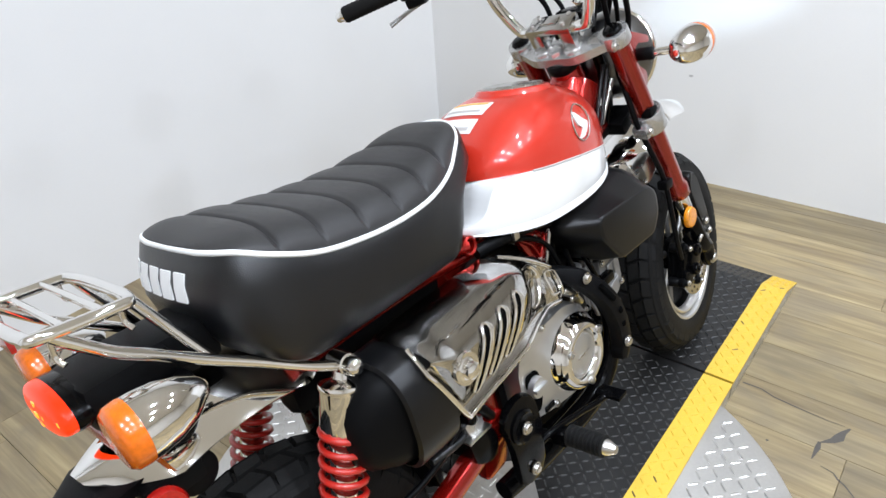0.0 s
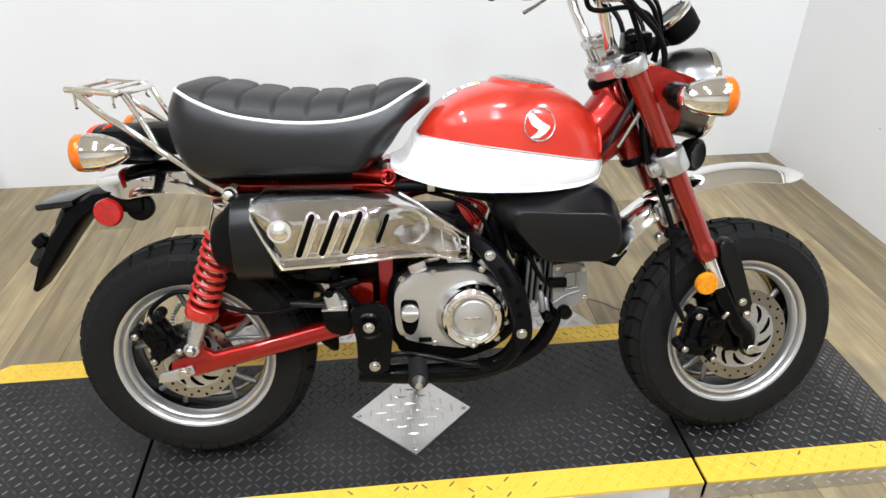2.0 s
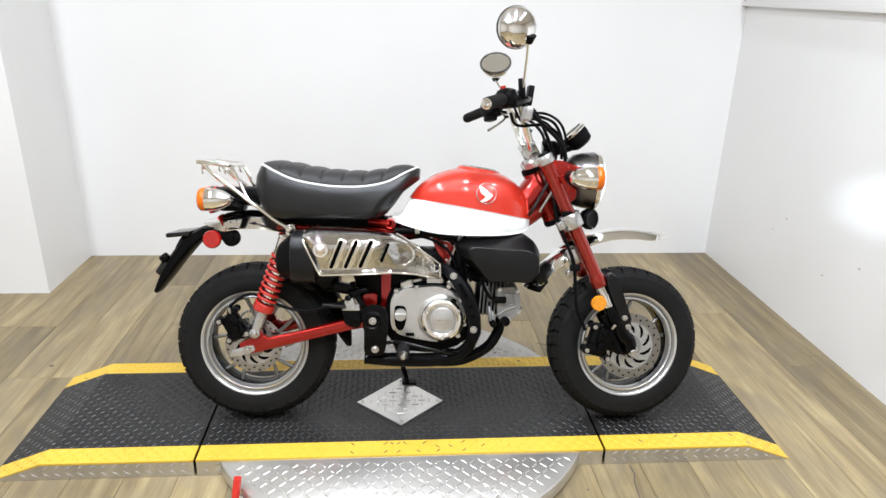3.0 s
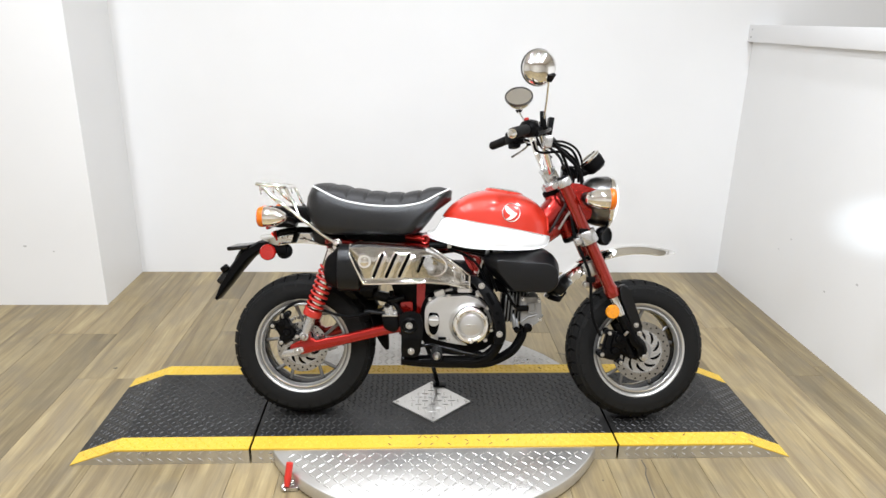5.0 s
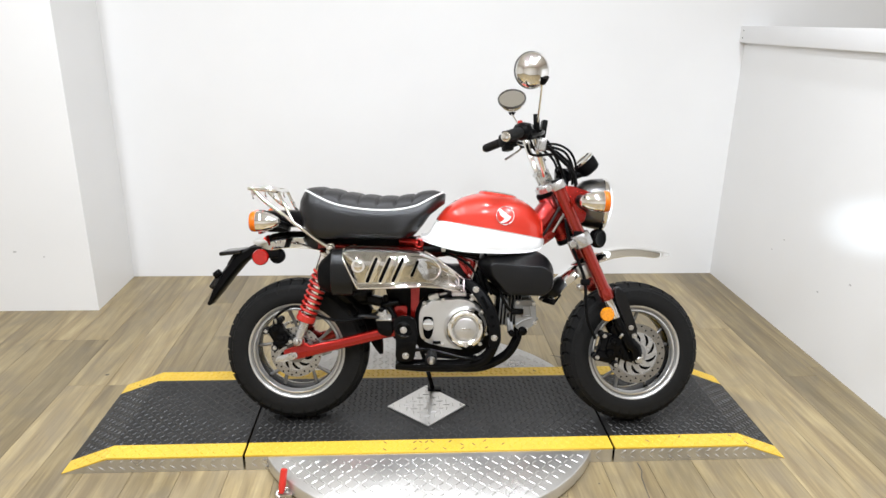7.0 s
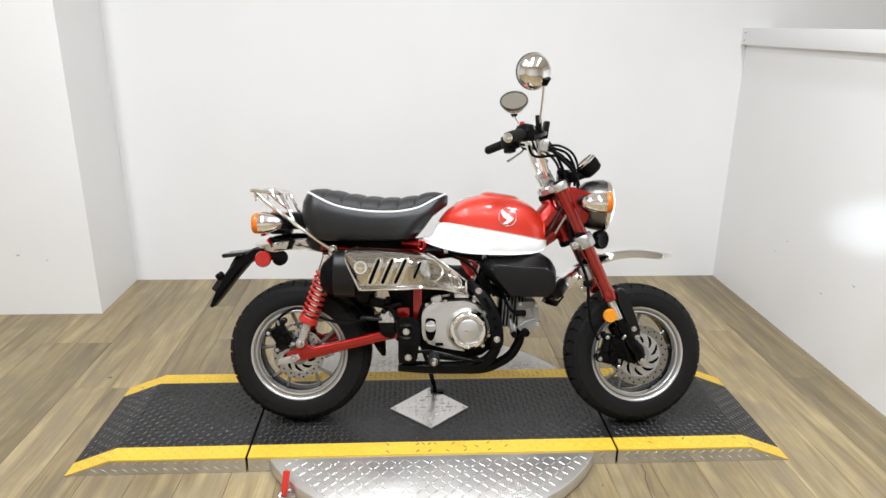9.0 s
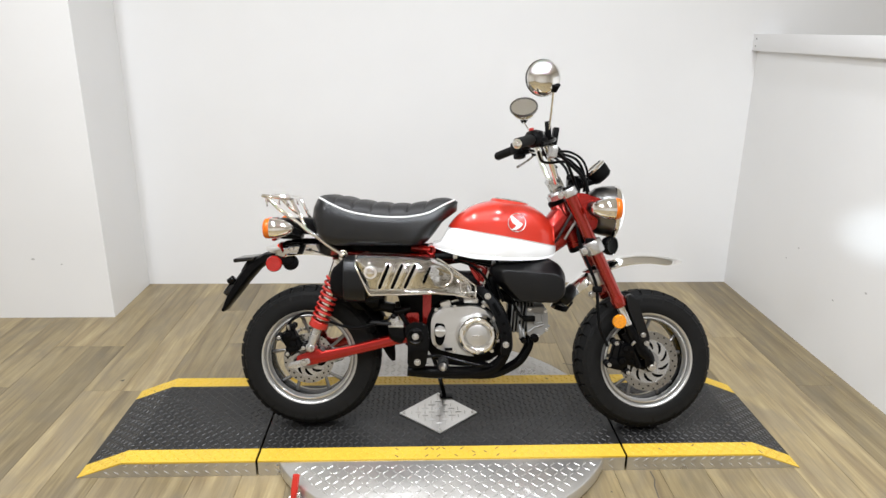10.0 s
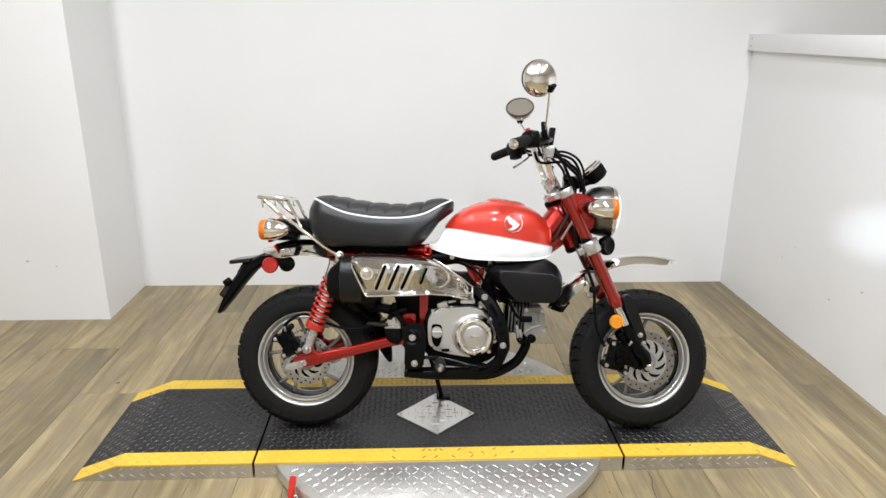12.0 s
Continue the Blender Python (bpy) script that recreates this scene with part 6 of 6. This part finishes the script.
tube(bm, [(0.925, -0.07, 0.74), (0.910, -0.090, 0.70), (0.920, -0.098, 0.64), (0.945, -0.105, 0.58), (0.972, -0.112, 0.51), (0.978, -0.118, 0.43), (0.986, -0.118, 0.37), (1.015, -0.11, 0.31)], 0.0055, 10)
part("brake_hose", bm, HOSE, bike, "black front brake hose")
for z in (0.66, 0.50):
    bm = B()
    block(bm, (0.945 if z > 0.6 else 0.975, -0.112, z), (0.03, 0.022, 0.02), 0.005)
    part("hose_clip", bm, BLACK, bike)
bm = B()
block(bm, (0.910, -0.005, 0.852), (0.05, 0.06, 0.045), 0.01)
cyl(bm, (0.898, -0.02, 0.858), (0.888, -0.04, 0.87), 0.013, 14)
tube(bm, [(0.905, 0.03, 0.81), (0.915, 0.034, 0.76), (0.925, 0.03, 0.70), (0.94, 0.02, 0.64)], 0.013, 10)
tube(bm, [(0.91, -0.035, 0.80), (0.92, -0.04, 0.75), (0.93, -0.035, 0.69), (0.94, -0.02, 0.64)], 0.011, 10)
part("ignition_switch", bm, GLOSS, bike, "black ignition switch")
for dy in (-0.062, -0.052):
    bm = B()
    tube(bm, [(0.905, dy, 0.765), (0.872, dy, 0.705), (0.850, dy, 0.665), (0.83, dy * 0.6, 0.63)], 0.0036, 8)
    part("wiring_loom", bm, CABLE, bike)
bm = B()
block(bm, (0.985, -0.065, 0.53), (0.05, 0.03, 0.05), 0.01, tilt)
cyl(bm, (0.97, -0.075, 0.475), (0.97, -0.05, 0.475), 0.011, 16)
part("fender_stay", bm, DISH, bike, "metal mudguard stay")

# rear end
bm = B()
guard_arc(bm, (0.015, 0.245), 0.408, 66, 113.0, 0.080, drop=0.038)
part("rear_mudguard", bm, CHROME, bike, "chrome rear mudguard")
bm = B()
rings = []
for x, z, w, t in ((-0.085, 0.600, 0.058, 0.010), (-0.13, 0.592, 0.055, 0.016), (-0.185, 0.555, 0.05, 0.020), (-0.225, 0.505, 0.048, 0.018), (-0.262, 0.450, 0.045, 0.014), (-0.292, 0.400, 0.032, 0.006)):
    n = Vector((-0.75, 0, 0.66))
    rings.append([Vector((x, a * w, z)) + n * (b * t) for a, b in ((-1, -0.6), (-0.8, -1), (0.8, -1), (1, -0.6), (1, 0.6), (0.7, 1), (-0.7, 1), (-1, 0.6))])
rings_mesh(bm, rings)
tailpiece = part("tail_fender", bm, BLACK, bike, "black plastic rear mudguard extension")
bm = B()
block(bm, (-0.208, 0, 0.580), (0.072, 0.12, 0.014), 0.006, pose(0, 0, 0, 0, -6))
block(bm, (-0.20, 0, 0.545), (0.04, 0.08, 0.05), 0.012, pose(0, 0, 0, 0, 30))
block(bm, (-0.262, 0, 0.475), (0.03, 0.09, 0.05), 0.010, pose(0, 0, 0, 0, 35))
part("plate_holder", bm, HOLDER, tailpiece, "black number plate holder")
bm = B()
cyl(bm, (-0.245, -0.04, 0.515), (-0.265, -0.04, 0.50), 0.012, 14)
part("plate_lamp", bm, GLOSS, tailpiece, "small black plate lamp")
bm = B()
lathe(bm, [(0.0, 0.007), (0.024, 0.006), (0.027, 0.002), (0.027, -0.003), (0.0, -0.003)], Matrix.Translation((-0.100, -0.082, 0.570)) @ YAXIS, 32)
part("side_reflector", bm, REDREF, bike, "round red side reflector")
bm = B()
cyl(bm, (-0.05, -0.062, 0.572), (-0.05, -0.045, 0.572), 0.026, 24)
block(bm, (-0.075, -0.055, 0.580), (0.07, 0.03, 0.03), 0.008)
part("reflector_bracket", bm, BLACK, bike, "black reflector bracket")
bm = B()
block(bm, (-0.065, 0, 0.692), (0.10, 0.11, 0.056), 0.018)
tail = part("tail_lamp", bm, BLACK, bike, "black tail lamp body, lit red lens")
bm = B()
block(bm, (-0.005, 0, 0.694), (0.09, 0.09, 0.056), 0.015)
part("lamp_bracket", bm, BLACK, tail, "black lamp bracket")
bm = B()
block(bm, (-0.055, 0, 0.664), (0.07, 0.075, 0.030), 0.010)
part("lamp_foot", bm, BLACK, tail, "black lamp foot")
bm = B()
tm = Matrix.Translation((-0.121, 0.008, 0.695)) @ pose(0, 0, 0, 0, -88) @ Matrix.Diagonal((0.70, 1.62, 1.0, 1.0))
lathe(bm, [(0.038, 0.0), (0.038, 0.010), (0.0365, 0.014), (0.033, 0.017), (0.026, 0.0195), (0.014, 0.0215), (0.0, 0.022)], tm, 40)
lens = part("lens", bm, TAIL, tail, "lit red lens")
for k in range(-3, 4):
    for w in (-0.016, 0.0, 0.016):
        if abs(k) == 3 and w:
            continue
        bm = B()
        block(bm, (w, k * 0.0095, 0.0205 - 0.0017 * abs(k) - 0.10 * abs(w)), (0.010, 0.0062, 0.006), 0.002)
        bm.transform(tm)
        part("lens_facet", bm, BULB, lens, "bright lit facet")
bm = B()
lathe(bm, [(0.0385, -0.012), (0.0395, 0.0), (0.0382, 0.004)], tm, 36)
part("lens_rim", bm, GLOSS, tail)
bm = B()
block(bm, (-0.104, -0.020, 0.652), (0.010, 0.105, 0.014), 0.004, pose(0, 0, 0, 0, 14))
part("rear_reflector", bm, REDREF, tail, "red rear reflector")


def rear_indicator(s):
    c = Vector((-0.074, s * 0.125, 0.691))
    m = Matrix.Translation(c) @ pose(0, 0, 0, 0, -90) @ Matrix.Scale(0.95, 4)
    bm = B()
    lathe(bm, [(0.0, -0.052), (0.008, -0.051), (0.014, -0.045), (0.026, -0.026), (0.033, -0.004), (0.0355, 0.018), (0.0355, 0.026), (0.0, 0.026)], m, 36)
    sig = part("rear_indicator", bm, CHROME, bike, "chrome bullet indicator with amber lens")
    bm = B()
    lathe(bm, [(0.0352, 0.025), (0.0358, 0.030), (0.0345, 0.042), (0.030, 0.047), (0.0, 0.049)], m, 36)
    part("lens", bm, AMBER, sig, "amber lens")
    bm = B()
    tube(bm, [(-0.045, s * 0.11, 0.69), (-0.03, s * 0.085, 0.68), (-0.02, s * 0.05, 0.672)], 0.012, 14)
    part("stem", bm, BLACK, sig, "black stem")


mirrored(rear_indicator)


def rack_side(s):
    y = s * 0.086
    bm = B()
    tube(bm, [(0.137, s * 0.112, 0.604), (0.10, s * 0.105, 0.625), (0.05, s * 0.092, 0.660), (0.0, y, 0.694), (-0.045, y, 0.728), (-0.078, y, 0.752), (-0.108, y, 0.782), (-0.118, y, 0.793)], 0.0065, 10)
    rail = part("rack_rail", bm, CHROME, bike, "chrome luggage rack rail")
    bm = B()
    tube(bm, [(0.008, s * 0.078, 0.688), (-0.018, s * 0.072, 0.74), (-0.042, s * 0.074, 0.787)], 0.006, 10)
    part("strut", bm, CHROME, rail, "chrome strut")
    for x in (-0.055, -0.12):
        bm = B()
        tube(bm, [(x, y, 0.79), (x - 0.001, y - s * 0.002, 0.772), (x + 0.002, y + s * 0.004, 0.764)], 0.003, 8)
        part("lashing_hook", bm, CHROME, rail, "small chrome lashing hook")


mirrored(rack_side)
bm = B()
loop = [(-0.135, -0.07, 0.797), (-0.125, -0.086, 0.796), (-0.06, -0.088, 0.790), (-0.042, -0.075, 0.788), (-0.038, 0, 0.788), (-0.042, 0.075, 0.788), (-0.06, 0.088, 0.790), (-0.125, 0.086, 0.796), (-0.135, 0.07, 0.797), (-0.138, 0, 0.797)]
tube(bm, loop, 0.0065, 10, 5, closed=True)
for x in (-0.07, -0.103):
    tube(bm, [(x, -0.086, 0.792), (x, 0, 0.7925), (x, 0.086, 0.792)], 0.0042, 8)
part("rack_top", bm, CHROME, bike, "chrome luggage rack top")
bm = B()
block(bm, (-0.138, 0, 0.782), (0.006, 0.05, 0.018), 0.002)
part("rack_reflector", bm, REDREF, bike, "small red reflector on the rack")


# ---- floor planks ----
PW, PL = 0.152, 1.22
rnd = random.Random(5)


def plank_mesh(over):
    """A plank about its full middle, sawn short by so much at its far end."""
    bm = B()
    rings_mesh(bm, [[(x, y, z) for x, y in ((-w, -l), (w, -l), (w, l - over), (-w, l - over))] for w, l, z in ((PW / 2 - 0.0004, PL / 2 - 0.0004, -0.005), (PW / 2 - 0.0004, PL / 2 - 0.0004, -0.0010), (PW / 2 - 0.0009, PL / 2 - 0.0009, 0.0))])
    return link_mesh("plank", bm, WOOD, False)


plank = plank_mesh(0.0)
x = -2.62 + PW / 2
while x < XR + PW:
    y = -1.9 + rnd.choice((0.0, 0.41, 0.81)) + rnd.uniform(-0.05, 0.05)
    end = YB if x + PW / 2 > XL - 0.06 else YP
    while y - PL / 2 < end:
        if x - PW / 2 < XR - 0.005:
            over = y + PL / 2 - end - 0.03
            if over < PL - 0.05:
                share("plank", plank_mesh(over) if over > 0 else plank, floor, Matrix.Translation((x, y, 0)))
        y += PL
    x += PW

# damaged spots and an open joint in the floor
def streak_mark(name, pts, widths):
    bm = B()
    rows = []
    for i, (x, y) in enumerate(pts):
        a, b = pts[max(i - 1, 0)], pts[min(i + 1, len(pts) - 1)]
        d = Vector((b[0] - a[0], b[1] - a[1])).normalized() * widths[i]
        rows.append([bm.verts.new((x - d.y, y + d.x, 0.0006)), bm.verts.new((x + d.y, y - d.x, 0.0006))])
    for a, b in zip(rows, rows[1:]):
        bm.faces.new((a[0], a[1], b[1], b[0]))
    part(name, bm, GOUGE, floor, "dark scuff in the plank floor", smooth=False)


streak_mark("open_joint", [(1.147, -0.256), (1.148, -0.30), (1.136, -0.333), (1.132, -0.371), (1.129, -0.41), (1.126, -0.45), (1.128, -0.486)], [0.0022, 0.0018, 0.0018, 0.002, 0.0014, 0.0012, 0.0006])
streak_mark("scuff", [(1.047, -0.452), (1.068, -0.474), (1.085, -0.484), (1.105, -0.488), (1.127, -0.498)], [0.001, 0.007, 0.011, 0.006, 0.002])
streak_mark("scuff", [(1.05, -0.452), (1.03, -0.453), (0.99, -0.450)], [0.003, 0.006, 0.001])
streak_mark("scuff", [(0.98, -0.47), (0.975, -0.496), (0.962, -0.507), (0.954, -0.522), (0.932, -0.544)], [0.001, 0.0014, 0.002, 0.0018, 0.0012])
streak_mark("scuff", [(0.989, -0.356), (0.992, -0.361)], [0.003, 0.002])
streak_mark("scuff", [(1.014, 0.508), (1.048, 0.492), (1.076, 0.472), (1.102, 0.443), (1.123, 0.43)], [0.002, 0.003, 0.004, 0.004, 0.003])
streak_mark("scuff", [(-0.829, 0.394), (-0.822, 0.385)], [0.010, 0.004])
# small scuffs on the painted walls
bm = B()
rnd = random.Random(4)
bm.faces.new([bm.verts.new((0.0, 0.011 * rnd.uniform(0.5, 1.0) * math.cos(a), 0.007 * rnd.uniform(0.5, 1.0) * math.sin(a))) for a in (0.0, 0.9, 1.8, 2.7, 3.6, 4.5, 5.4)])
SMUDGE = material("grey wall scuff", (0.50, 0.49, 0.48), 0.6, grain=0.3, scale=200)
mark = link_mesh("scuff_mark", bm, SMUDGE, False)
for y, z, k in ((0.317, 0.398, 1.0), (0.824, 0.425, 0.8), (0.509, 0.290, 0.9), (0.913, 0.348, 0.7)):
    share("scuff_mark", mark, bpy.data.objects["wall_right"], Matrix.Translation((XR - 0.001, y, z)) @ Matrix.Scale(k, 4))
for x, z, k in ((-1.474, 0.306, 1.1), (-1.342, 0.280, 0.7)):
    share("scuff_mark", mark, bpy.data.objects["wall_left_return"], Matrix.Translation((x, YP - 0.001, z)) @ pose(0, 0, 0, 0, 0, 90) @ Matrix.Scale(k, 4))
